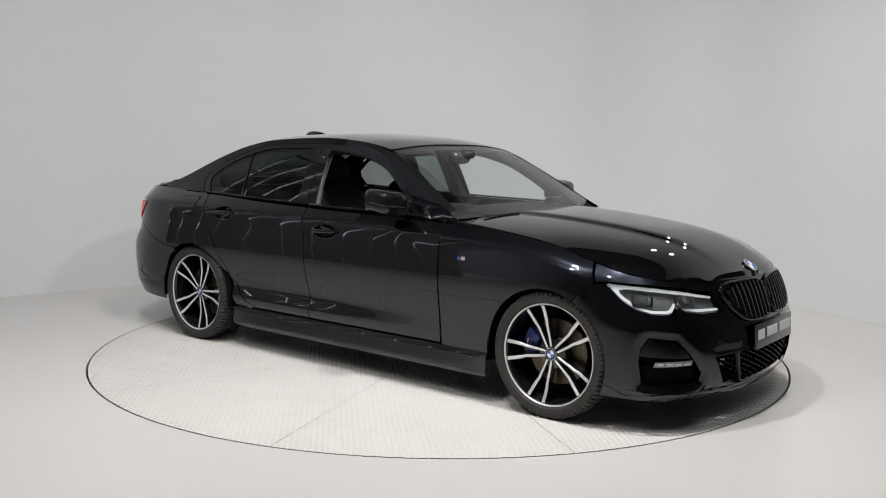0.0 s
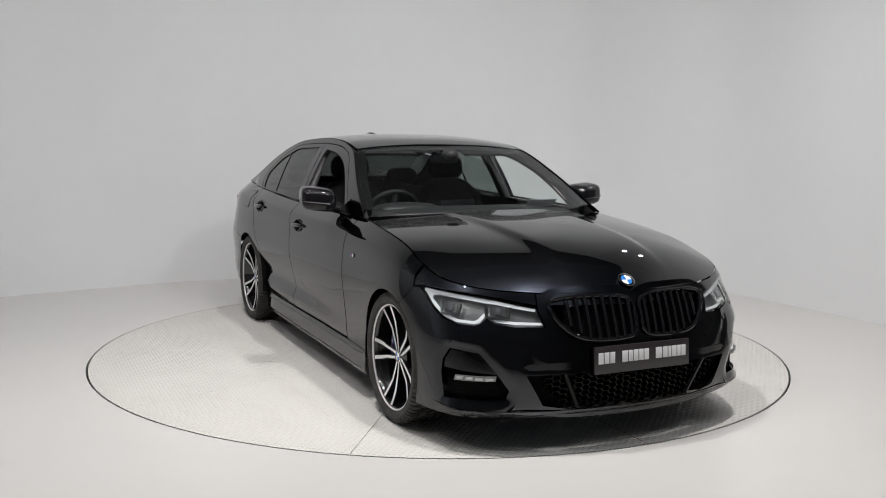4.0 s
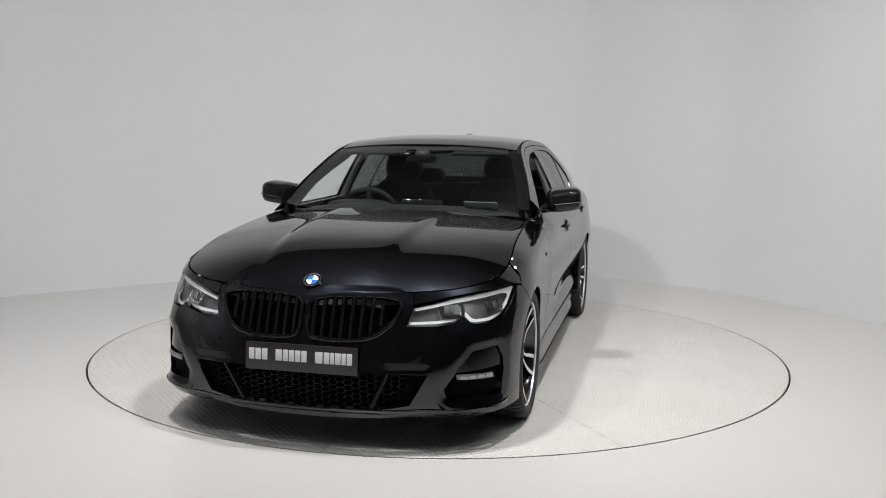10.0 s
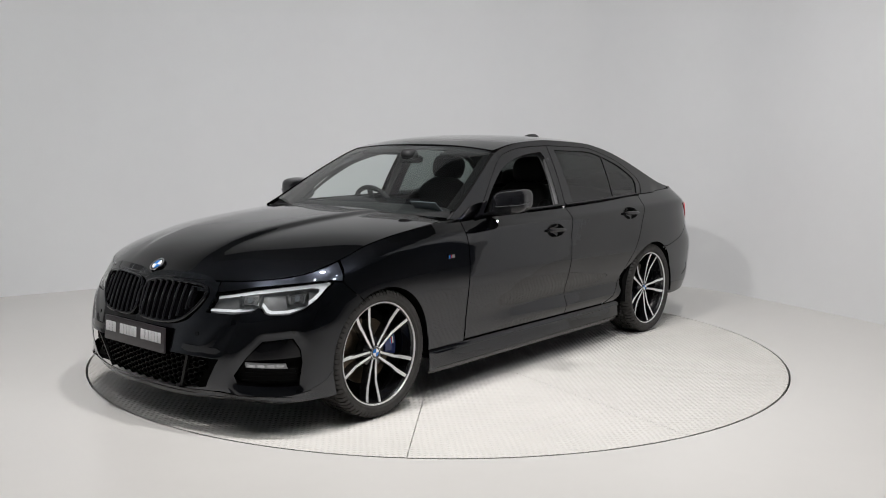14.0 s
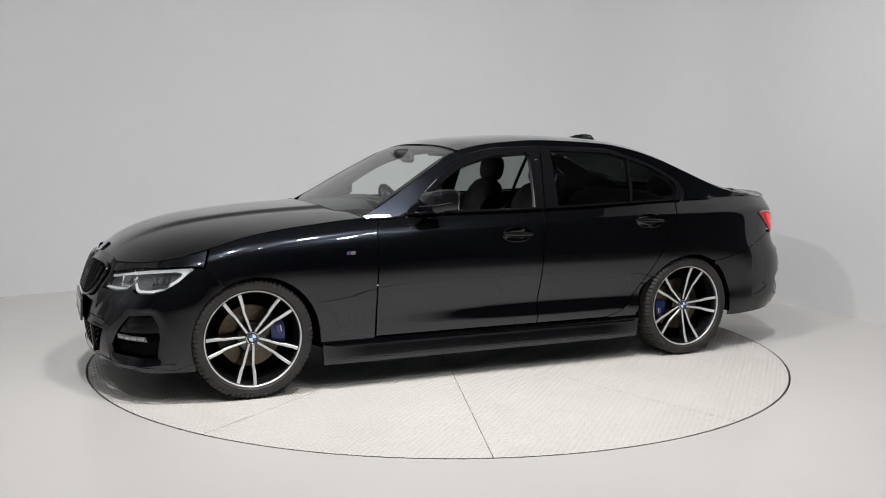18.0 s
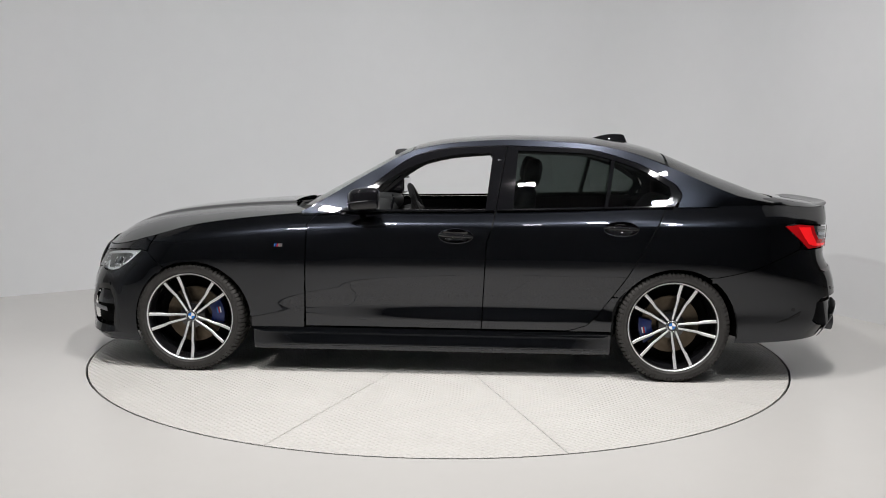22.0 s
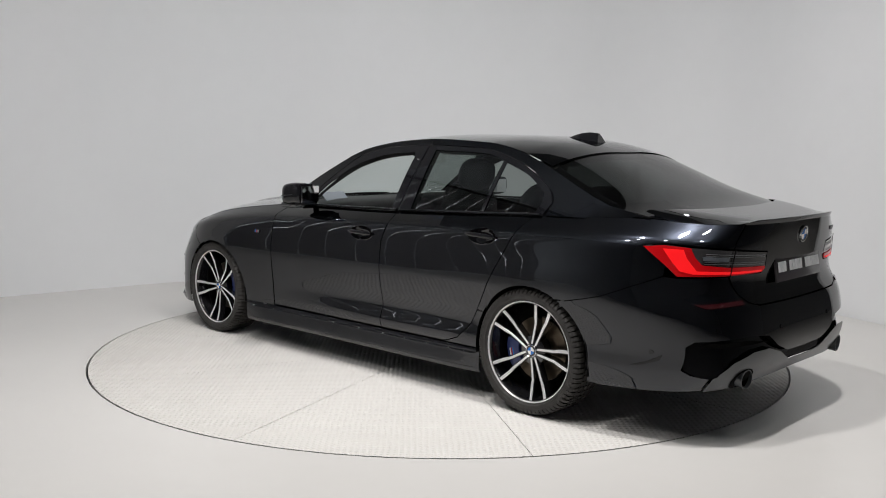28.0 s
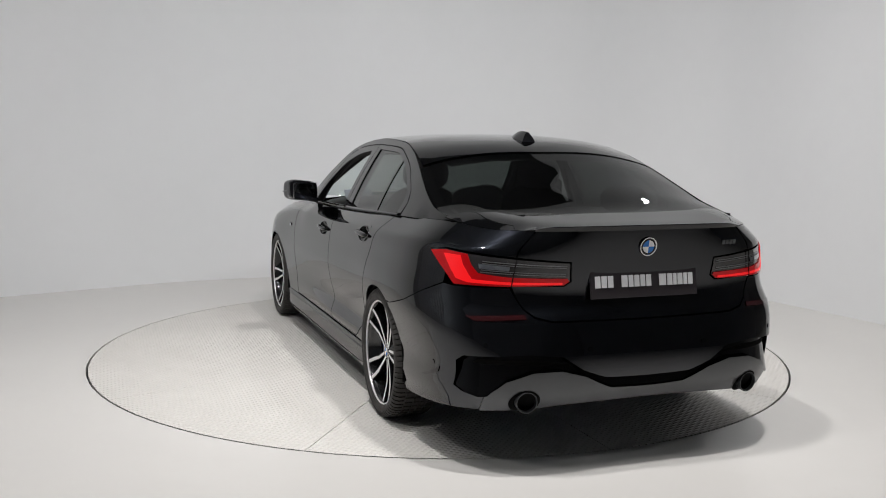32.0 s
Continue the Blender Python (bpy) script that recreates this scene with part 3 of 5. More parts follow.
def front_end():
    # bumper: an upper and a lower side piece round the air intake, and the middle piece round the grille
    arch = arch_u(FA, 61, 7.5, 9)
    arch[-1] = (arch[-1][0], 0.36)
    arch_low = [arch[-1]] + arch_u(FA, 0, -21, 4) + [(arch_u(FA, -21, -22, 1)[0][0] + 0.004, 0.178)]
    lamp_low = [(3.893, 0.578), (3.75, 0.578), (3.65, 0.589), (3.61, 0.613), (3.575, 0.587), (3.54, 0.58), (3.43, 0.582), (3.34, 0.60), (3.257, 0.642), (3.21, 0.678), (3.158, 0.717)]
    up = [(3.757, 0.36)] + HEX[1:7] + arch[::-1] + [(3.10, 0.713)] + lamp_low[::-1][:-2] + [(3.757, 0.578)]
    low = [(3.757, 0.36), (3.757, 0.172), (3.5, 0.168), (3.25, 0.175)] + arch_low[::-1] + [HEX[6], HEX[7], HEX[8], HEX[0], HEX[1]]
    # the middle, in an outer and an inner piece that leave the kidney open
    mid = [(3.757, 0.578), (3.897, 0.578), (3.868, 0.664)] + ushoulder(3.868, KID[9][0], 6, 0.005) + KID[9:31] + [(KID[30][0], 0.381)] + [GRILLE_U[0], (3.757, 0.36)]
    core = ushoulder(KID[9][0], CENTRE, 6, 0.005) + [(CENTRE, 0.385), (KID[30][0], 0.381)] + KID[30:] + KID[:10]
    lip = [GRILLE_U[0], (3.875, 0.232), (4.0, 0.208), (CENTRE, 0.2), (CENTRE, 0.165), (4.0, 0.166), (3.757, 0.172), (3.757, 0.36)]
    cpart("front_bumper", sheet([up, low, mid, core, lip], on_bumper, (0.022, 0.014), 0.05, whole=True, out=(1, 0.6, 0)), PAINT, label="glossy black bumper with large air intakes")
    # strip between lamp and bonnet
    for s in (1, -1):
        strip = ushoulder(3.12, 3.862, 12, 0.004)[::-1] + [(3.105, 0.72), (3.155, 0.7255), (3.19, 0.7285), (3.3, 0.725), (3.5, 0.714), (3.66, 0.7), (3.862, 0.669)]
        cpart("headlamp_brow", sheet(strip, BAND, (0.07, 0.05), 0.02, s, out=(1, 0.6, 0.5)), PAINT)
    # lower grille: dark backing, honeycomb, two struts
    grille = cpart("lower_grille", sheet([(3.74, 0.41), (CENTRE, 0.41), (CENTRE, 0.175), (3.80, 0.185)], BAND, (0.1, 0.05), 0.0, whole=True, out=(1, 0, 0), lift=-0.045), CAVITY, label="black honeycomb grille")
    cells = bmesh.new()
    hx, hz = 0.046, 0.025
    for i in range(-14, 15):
        for j in range(0, 8):
            y0, z0 = i * hx * 0.75, 0.205 + j * hz + (hz / 2 if i % 2 else 0)
            lim = 0.50 if z0 > 0.35 else 0.36 + (z0 - 0.2) * 0.95
            if abs(y0) > lim - 0.02 or z0 > 0.378 or z0 < 0.212:
                continue
            pts = []
            for a in range(6):
                yy, zz = y0 + hx / 2 * math.cos(radians(60 * a)), z0 + hz / 2 * math.sin(radians(60 * a)) * 1.12
                xx = front_x(yy, zz)
                pts.append(Vector((xx - 0.02, yy, zz)))
            inner = [p.lerp(sum(pts, Vector()) / 6, 0.11) for p in pts]
            vo, vi = [cells.verts.new(p) for p in pts], [cells.verts.new(p + Vector((-0.001, 0, 0))) for p in inner]
            vb = [cells.verts.new(p + Vector((-0.02, 0, 0))) for p in inner]
            for a in range(6):
                b = (a + 1) % 6
                cells.faces.new((vo[a], vo[b], vi[b], vi[a]))
                cells.faces.new((vi[a], vi[b], vb[b], vb[a]))
    tagged(cpart("honeycomb", cells, MESHBLACK, grille), kind="stuff")
    for s in (1, -1):
        cpart("strut", tube([(band(3.94, 0.375)[0] - 0.004, s * 0.385, 0.378), (band(4.0, 0.2)[0] - 0.006, s * 0.30, 0.208)], 0.013, 6), MESHBLACK, grille)
    # side intakes with fog lamps
    for s in (1, -1):
        intake = cpart("air_intake", sheet(HEX, BAND, (0.07, 0.05), 0.0, s, out=(1, 0.6, 0), lift=-0.045), CAVITY, label="black side air intake")
        upper = [(3.655, 0.372), (3.635, 0.392), (3.56, 0.458), (3.39, 0.468), (3.342, 0.42), (3.33, 0.385)]
        cpart("intake_panel", sheet(upper, BAND, (0.07, 0.05), 0.01, s, out=(1, 0.6, 0), lift=-0.018), GLOSS, intake)
        lamp = [(3.645, 0.342), (3.65, 0.366), (3.42, 0.36), (3.41, 0.335)]
        cpart("fog_lamp", sheet(lamp, BAND, (0.05, 0.05), 0.015, s, out=(1, 0.6, 0), lift=-0.008), LAMPGREY, intake, "slim clear fog lamp")
        for k in range(4):
            u0 = 3.43 + k * 0.054
            cpart("led", sheet([(u0, 0.343), (u0 + 0.042, 0.346), (u0 + 0.042, 0.358), (u0, 0.355)], BAND, (0.05, 0.05), 0.006, s, out=(1, 0.6, 0), lift=-0.003), FOGLENS, intake)
        for k in range(4):
            z0 = 0.268 + k * 0.018
            cpart("mesh_bar", sheet([(3.69 - k * 0.012, z0), (3.69 - k * 0.012, z0 + 0.006), (3.36 - k * 0.006, z0 + 0.006), (3.36 - k * 0.006, z0)], BAND, (0.07, 0.05), 0.015, s, out=(1, 0.6, 0), lift=-0.03), CAVITY, intake)
    # kidney grille
    for s in (1, -1):
        kid = cpart("kidney_grille", sheet(KID, BAND, (0.05, 0.04), 0.0, s, out=(1, 0, 0), lift=-0.045), CAVITY, label="gloss black kidney grille with upright slats")
        ringpts = []
        for a, b in zip(KID, KID[1:] + KID[:1]):
            for t in (0,):
                u, z = a[0] + (b[0] - a[0]) * t, a[1] + (b[1] - a[1]) * t
                x, y = band(u, z)
                ringpts.append((x + 0.006, s * y, z))
        cpart("surround", tube(ringpts, 0.0095, 10, True), GLOSS, kid)
        lowz = curve((0.02, 0.53), (0.08, 0.527), (0.2, 0.522), (0.28, 0.54), (0.34, 0.58), (0.4, 0.64))
        highz = curve((0.02, 0.688), (0.08, 0.698), (0.2, 0.701), (0.3, 0.697), (0.4, 0.662))
        # added curved band that mirrors the lamps as a bright strip behind the slats
        bmx = bmesh.new()
        prev = None
        for i in range(17):
            y = 0.022 + 0.325 * i / 16
            z1 = highz(y)
            x = front_x(y, z1)
            ring = [bmx.verts.new((x + dx, s * y, z1 + dz)) for dx, dz in ((-0.016, -0.002), (-0.006, -0.007), (0.001, -0.015), (0.006, -0.026), (0.008, -0.037), (-0.006, -0.042))]
            if prev:
                for a in range(5):
                    bmx.faces.new((prev[a], prev[a + 1], ring[a + 1], ring[a]))
            prev = ring
        bmesh.ops.recalc_face_normals(bmx, faces=bmx.faces)
        cpart("grille_glint_band", bmx, GLINTMETAL, kid, "glossy pale metal band behind the slats, shaped to catch the lamps")
        for k in range(8):
            y = 0.045 + k * 0.043
            z0, z1 = lowz(y), highz(y)
            bmx = bmesh.new()
            ring_prev = None
            for i in range(6):
                z = z0 + (z1 - z0) * i / 5
                x = front_x(y, z) + 0.010
                ring = [bmx.verts.new((x + dx, s * (y + dy), z)) for dx, dy in ((-0.03, -0.008), (0.004, -0.008), (0.009, -0.003), (0.009, 0.003), (0.004, 0.008), (-0.03, 0.008))]
                if ring_prev:
                    for a in range(6):
                        bmx.faces.new((ring_prev[a], ring_prev[(a + 1) % 6], ring[(a + 1) % 6], ring[a]))
                ring_prev = ring
            bmesh.ops.recalc_face_normals(bmx, faces=bmx.faces)
            cpart("slat", bmx, GLOSS, kid)
    # headlamps
    lamp_a = [(3.61, 0.7), (3.5, 0.709), (3.3, 0.72), (3.2, 0.724), (3.165, 0.721), (3.215, 0.682), (3.262, 0.646), (3.345, 0.605), (3.43, 0.587), (3.54, 0.585), (3.575, 0.592), (3.61, 0.618)]
    lamp_b = [(3.61, 0.7), (3.66, 0.695), (3.862, 0.664), (3.893, 0.583), (3.75, 0.583), (3.65, 0.594), (3.61, 0.618)]
    for s in (1, -1):
        lamp = cpart("headlamp", sheet([lamp_a, lamp_b], BAND, (0.03, 0.02), 0.0, s, out=(1, 0.6, 0), lift=-0.035), LAMPGREY, label="clear headlamp with pale light guides")
        lens = cpart("lens", sheet([lamp_a, lamp_b], BAND, (0.03, 0.02), 0.0, s, out=(1, 0.6, 0), lift=-0.001), CLEAR, lamp, "clear plastic lens")
        lens.visible_shadow = False

        def guide(pts, r, mt=DRL, lift=-0.016, w=0.0):
            cpart("light_guide", sheet(pts, BAND, (0.03, 0.02), 0.012, s, out=(1, 0.6, 0), lift=lift, rim=0.002), mt, lamp)
        # the upper guide with its hook, and the thin lower one with the notch
        guide([(3.858, 0.657), (3.66, 0.687), (3.5, 0.702), (3.3, 0.714), (3.2, 0.719), (3.175, 0.718), (3.218, 0.684), (3.262, 0.65), (3.285, 0.64), (3.30, 0.648), (3.25, 0.68), (3.25, 0.693), (3.3, 0.698), (3.5, 0.686), (3.66, 0.673), (3.855, 0.646)], 0)
        guide([(3.285, 0.637), (3.345, 0.609), (3.43, 0.592), (3.54, 0.59), (3.57, 0.597), (3.60, 0.624), (3.62, 0.624), (3.655, 0.601), (3.75, 0.591), (3.882, 0.589), (3.88, 0.60), (3.75, 0.603), (3.665, 0.613), (3.628, 0.636), (3.592, 0.636), (3.556, 0.608), (3.533, 0.602), (3.437, 0.604), (3.36, 0.62), (3.30, 0.65)], 0)
        for cu, cz in ((3.39, 0.653), (3.67, 0.646)):
            q = [(cu - 0.046, cz - 0.02), (cu + 0.036, cz - 0.022), (cu + 0.045, cz + 0.016), (cu - 0.038, cz + 0.022)]
            cpart("projector", sheet(q, BAND, (0.03, 0.03), 0.02, s, out=(1, 0.6, 0), lift=-0.012), MODULE, lamp)
            q2 = arc(cu, cz, 0.016, 0, 330, 11)
            cpart("projector_lens", sheet(q2, BAND, (0.02, 0.02), 0.008, s, out=(1, 0.6, 0), lift=-0.006), LENS, lamp)
            guide([(cu - 0.068, cz + 0.024), (cu - 0.066, cz - 0.033), (cu + 0.052, cz - 0.036), (cu + 0.070, cz + 0.016), (cu + 0.060, cz + 0.016), (cu + 0.046, cz - 0.028), (cu - 0.057, cz - 0.026), (cu - 0.06, cz + 0.024)], 0, CHROME, -0.009)
    # number plate with plain bars, and the round badge
    px = nose(0.43) + PROW + 0.004
    plate = cpart("number_plate", box((px, 0, 0.43), (0.012, 0.525, 0.122), 0.003, pose(0, 0, 0, 0, -3, 0)), PLATE, label="black plate with plain pale bars")
    for y0, w in plate_bars():
        cpart("bar", box((px + 0.0075, -y0, 0.440), (0.003, w, 0.05), 0.0008, pose(0, 0, 0, 0, -3, 0)), LETTER, plate)
    cpart("bar", box((px + 0.0055, 0.02, 0.399), (0.003, 0.08, 0.006), 0.0005), LETTER, plate)
    cpart("bar", box((px + 0.0065, 0.19, 0.384), (0.003, 0.10, 0.009), 0.0005), LETTER, plate)
    roundel((3.532, 0, 0.756), pose(0, 0, 0, 0, -52, 0), 0.041)
    # bonnet
    edge = []
    xs = [2.14, 2.3, 2.5, 2.7, 2.85, 3.0, 3.1, 3.2, 3.27, 3.32, 3.36, 3.4, 3.43, 3.46, 3.49, 3.515, 3.53, 3.545, 3.555, 3.563, 3.568]
    for x in xs:
        edge.append((x, max(seam_y(x) - 0.003, 0.0)))
    hood_outline = edge + [(3.572, 0.0), (2.345, 0.0), (2.33, 0.3), (2.28, 0.5), (2.2, 0.64)]
    cpart("bonnet", sheet(hood_outline, on_hood, (0.05, 0.02), 0.02, whole=True, out=(0, 0, 1)), PAINT, label="glossy black bonnet with two soft ridges")
    cowl = [(2.16, 0.0), (2.16, 0.68), (2.2, 0.65), (2.28, 0.515), (2.34, 0.3), (2.36, 0.0)]
    cpart("cowl", sheet(cowl, lambda x, y: Vector((x, y, hood(2.34, y) - 0.035)), (0.08, 0.08), 0.0, whole=True, out=(0, 0, 1)), TRIM, label="black plastic cowl below the windscreen")
    for y0, y1, x0 in ((0.52, -0.05, 2.27), (-0.1, -0.62, 2.29)):
        cpart("wiper", tube([(x0, y0, 0.962), (x0 + 0.02, (y0 + y1) / 2, 0.98), (x0 - 0.03, y1, 0.972)], 0.006, 6), TRIM)


def sensors():
    """Small round parking sensors in both bumpers."""
    for u, z in ((3.387, 0.506), (3.924, 0.478), (-0.454, 0.437), (-0.785, 0.551), (-1.245, 0.53)):
        for s in (1, -1):
            ring = [(u + 0.011 * math.cos(radians(a)), z + 0.010 * math.sin(radians(a))) for a in range(0, 360, 30)]
            cpart("parking_sensor", sheet(ring, on_bumper if u > 3 else BAND, (0.03, 0.03), 0.003, s, out=(1 if u > 0 else -1, 0.8, 0), lift=0.0025, rim=0.001), GLOSS)


def roundel(c, m, r, parent=None):
    """A round badge: dark ring, chrome rim, blue and white quarters."""
    mm = Matrix.Translation(c) @ m

    def disc(rr, h0, h1, n=32):
        b = lathe([(0.0001, h1), (rr, h1), (rr, h0)], n, "x")
        bmesh.ops.transform(b, matrix=mm, verts=b.verts)
        return b
    badge = cpart("badge", disc(r, -0.006, 0.004), GLOSS, parent, "round badge with blue and white quarters")
    b = lathe([(r - 0.006, 0.003), (r - 0.004, 0.006), (r, 0.006), (r + 0.001, 0.0)], 32, "x")
    bmesh.ops.transform(b, matrix=mm, verts=b.verts)
    cpart("rim", b, CHROME, badge)
    for k in range(4):
        b = lathe([(0.0001, 0.0052), (r * 0.68, 0.0052), (r * 0.68, 0.002)], 8, "x", 90 * k, 90 * k + 90)
        bmesh.ops.transform(b, matrix=mm, verts=b.verts)
        cpart("quarter", b, ROUNDBLUE if k % 2 else ROUNDWHITE, badge)
    return badge


def wheel_arc_rear(a0, a1, n):
    return arc(RA[0], RA[1], RA[2], a0, a1, n)


def mirror_shell(s):
    """A door mirror's housing: flat behind, rounded before, lower at its inner end."""
    bm = blob((0, 0, 0), (0.20, 0.205, 0.135), 4.2, 36, 20)
    for v in bm.verts:
        if v.co.x < -0.06:
            v.co.x = -0.06 - (abs(v.co.x) - 0.06) * 0.15
        v.co.z += 0.02 * (v.co.y * s) / 0.1 * 0.5 - 0.012 * max(0, v.co.x) / 0.1
        v.co.y += 0.25 * s * max(0.0, -v.co.x) * 0.3
    bmesh.ops.transform(bm, matrix=Matrix.Translation((1.795, s * 0.922, 1.045)) @ pose(0, 0, 0, 0, 0, s * 12), verts=bm.verts)
    return bm


def pierced(outline, x0, z0, a, b):
    """The outline in two pieces that leave an oval hole between them."""
    pieces = []
    for side in (1, -1):
        pts, n = [], len(outline)
        for i in range(n):
            p, q = outline[i], outline[(i + 1) % n]
            inp, inq = (p[0] - x0) * side >= 0, (q[0] - x0) * side >= 0
            if inp:
                pts.append(p)
            if inp != inq:
                t = (x0 - p[0]) / (q[0] - p[0])
                z = p[1] + (q[1] - p[1]) * t
                half = [(x0 + side * a * math.sin(radians(k)), z0 + b * math.cos(radians(k))) for k in range(0, 181, 15)]
                if z < z0:
                    half = half[::-1]
                half[0], half[-1] = (x0, half[0][1]), (x0, half[-1][1])
                pts.append((x0, z))
                if inp:
                    pts += half
        pieces.append(pts)
    return pieces


def grip(x0, z0, a, b):
    """A shallow bowl behind the hole in a door."""
    rings = []
    bm = bmesh.new()
    for k in range(5):
        r, d = 1.04 - 0.24 * k, 0.004 + 0.03 * math.sin(radians(22.5 * k))
        ring = []
        for i in range(28):
            t = math.tau * i / 28
            x, z = x0 + a * r * math.cos(t), z0 + b * r * math.sin(t)
            ring.append(bm.verts.new((x, band(x, z)[1] - d, z)))
        if rings:
            for i in range(28):
                bm.faces.new((rings[-1][i], rings[-1][(i + 1) % 28], ring[(i + 1) % 28], ring[i]))
        rings.append(ring)
    bm.faces.new(rings[-1])
    bmesh.ops.recalc_face_normals(bm, faces=bm.faces)
    return bm


def on_skirt(u, z):
    """The sill cover: a ledge under the doors that flares out towards its foot."""
    x, y = band(u, max(z, 0.25))
    ends = min(1.0, max(0.0, (u - 0.36) / 0.12), max(0.0, (2.47 - u) / 0.12))
    y += 0.002 + (0.003 + 0.010 * min(1.0, max(0.0, (0.262 - z) / 0.095))) * ends - 0.7 * max(0.0, 0.164 - z)
    if z > 0.262:
        y -= 0.5 * (z - 0.262)
    return Vector((x, y, z))


def on_pillar(x, z):
    """The side glass's plane, held inside the body behind the rear door."""
    y = side_glass(x, z)
    return Vector((x, min(y, deck_edge(x) - 0.006) if x < -0.25 else y, z))


front_top = curve((0.98, 1.358), (1.271, 1.345), (1.512, 1.298), (1.716, 1.164), (1.925, 0.984))
front_inner = curve((1.048, 1.322), (1.273, 1.303), (1.513, 1.244), (1.716, 1.127), (1.88, 0.995))
rear_top = curve((-0.012, 1.14), (0.165, 1.246), (0.344, 1.306), (0.52, 1.344), (0.972, 1.358))
rear_inner = curve((0.026, 1.13), (0.177, 1.222), (0.344, 1.281), (0.514, 1.32), (0.91, 1.332))


def line_of(f, x0, x1, n=14, lift=0.0):
    return [(x0 + (x1 - x0) * i / n, f(x0 + (x1 - x0) * i / n) + lift) for i in range(n + 1)]


def flanks():
    fz = 0.278
    for s in (1, -1):
        # front wing
        x0 = FA[0] - math.sqrt(FA[2] ** 2 - (fz - FA[1]) ** 2)
        a_start = math.degrees(math.atan2(fz - FA[1], x0 - FA[0])) % 360
        wing = [(2.165, fz), (2.158, 0.6), (2.15, 0.89), (2.10, shoulder(2.1) - 0.003)] + shoulder_line(2.2, 2.85, 8)
        wing += ushoulder(2.9, 3.10, 4) + [(3.095, 0.712), (arch_u(FA, 62, 60, 1)[0][0] - 0.004, arch_u(FA, 62, 60, 1)[0][1])] + arch_u(FA, 63, 82, 5) + arc(FA[0], FA[1], FA[2], 86, a_start, 18)
        cpart("front_wing", sheet(wing, BAND, (0.045, 0.0175), 0.02, s), PAINT, label="glossy black front wing")
        # doors below the windows
        fd = [(2.153, 0.288), (2.15, 0.6), (2.143, 0.89), (2.092, shoulder(2.09) - 0.004)] + shoulder_line(1.9, 1.045, 10, 0.002) + [(1.06, 0.9), (1.094, 0.8), (1.116, 0.3), (1.118, 0.288)]
        door = cpart("front_door", sheet(pierced(fd, 1.27, 0.836, 0.098, 0.041), BAND, (0.06, 0.0125), 0.025, s), PAINT, label="glossy black front door, window lowered")
        rd = [(1.111, 0.288), (1.109, 0.3), (1.087, 0.8), (1.053, 0.9), (1.038, shoulder(1.038) - 0.002)] + shoulder_line(0.95, 0.05, 10, 0.002) + [(0.075, 0.975), (0.172, 0.802), (0.285, 0.605), (0.36, 0.49), (0.44, 0.378), (0.5, 0.325), (0.575, 0.297), (0.62, 0.288)]
        rdoor = cpart("rear_door", sheet(pierced(rd, 0.317, 0.893, 0.098, 0.041), BAND, (0.06, 0.0125), 0.025, s), PAINT, label="glossy black rear door with dark privacy glass")
        # rear quarter
        q = [(0.045, shoulder(0.045) - 0.003), (0.069, 0.972), (0.166, 0.80), (0.279, 0.603), (0.33, 0.525), (0.35, 0.499)]
        q += wheel_arc_rear(29.6, 88, 12) + arch_u(RA, 94, 119, 5)
        q += [(-0.10, 0.626), (-0.25, 0.672), (-0.4, 0.732), (-0.553, 0.789), (-0.552, 0.831), (-0.42, 0.924), (-0.53, 0.936), (-0.655, 0.928), (-0.918, 0.911)]
        q += ushoulder(-0.915, -0.02, 18)
        quarter = cpart("rear_quarter", sheet(q, BAND, (0.03, 0.0125), 0.02, s), PAINT, label="glossy black rear quarter panel")
        low = [(0.356, 0.487), (0.436, 0.3735), (0.497, 0.320), (0.573, 0.292), (0.60, 0.284), (0.352, 0.284)] + wheel_arc_rear(-3, 29, 5)
        cpart("rear_sill_end", sheet(low, BAND, (0.06, 0.035), 0.02, s), PAINT)
        skirt = [(2.462, 0.147), (2.468, 0.2745), (0.352, 0.2745), (0.358, 0.147)]
        cpart("side_skirt", sheet(skirt, on_skirt, (0.1, 0.012), 0.03, s, lift=0.004), PAINT, label="glossy black side skirt")
        # door handles
        for x0, z0, d in ((1.27, 0.836, door), (0.317, 0.893, rdoor)):
            y0 = band(x0, z0)[1]
            bowl = grip(x0, z0, 0.098, 0.041)
            if s < 0:
                for v in bowl.verts:
                    v.co.y = -v.co.y
            cpart("handle_recess", bowl, GLOSS, d, "dark grip recess")
            oval = [(x0 + 0.099 * math.cos(math.tau * k / 36), z0 + 0.042 * math.sin(math.tau * k / 36)) for k in range(36)]
            cpart("recess_rim", tube([(a, s * (band(a, b)[1] - 0.001), b) for a, b in oval], 0.003, 6, True), PAINT, d)
            m = pose(0, 0, 0, 0, -2, 0)
            cpart("handle", blob((x0, s * (y0 + 0.014), z0 + 0.004), (0.205, 0.034, 0.027), 2.6, 24, 12, m), GLOSS, d, "pull handle in body colour")
        # badge on the wing
        y0 = band(2.311, 0.768)[1]
        badge = cpart("wing_badge", box((2.311, s * (y0 + 0.001), 0.768), (0.056, 0.006, 0.022), 0.002), GLOSS, None, "small badge with three slanted stripes")
        for k, mt in enumerate((ROUNDBLUE, STRIPEDARK, STRIPERED, CHROME)):
            a = 0.022 - k * 0.0085 if s > 0 else -0.022 + k * 0.0085
            w = 0.0035 if k < 3 else 0.013
            a += 0 if k < 3 else (-0.006 if s > 0 else 0.006)
            q = [(2.311 + a - w, 0.759), (2.311 + a + w, 0.759), (2.311 + a + w + 0.004 * s * -1, 0.777), (2.311 + a - w + 0.004 * s * -1, 0.777)]
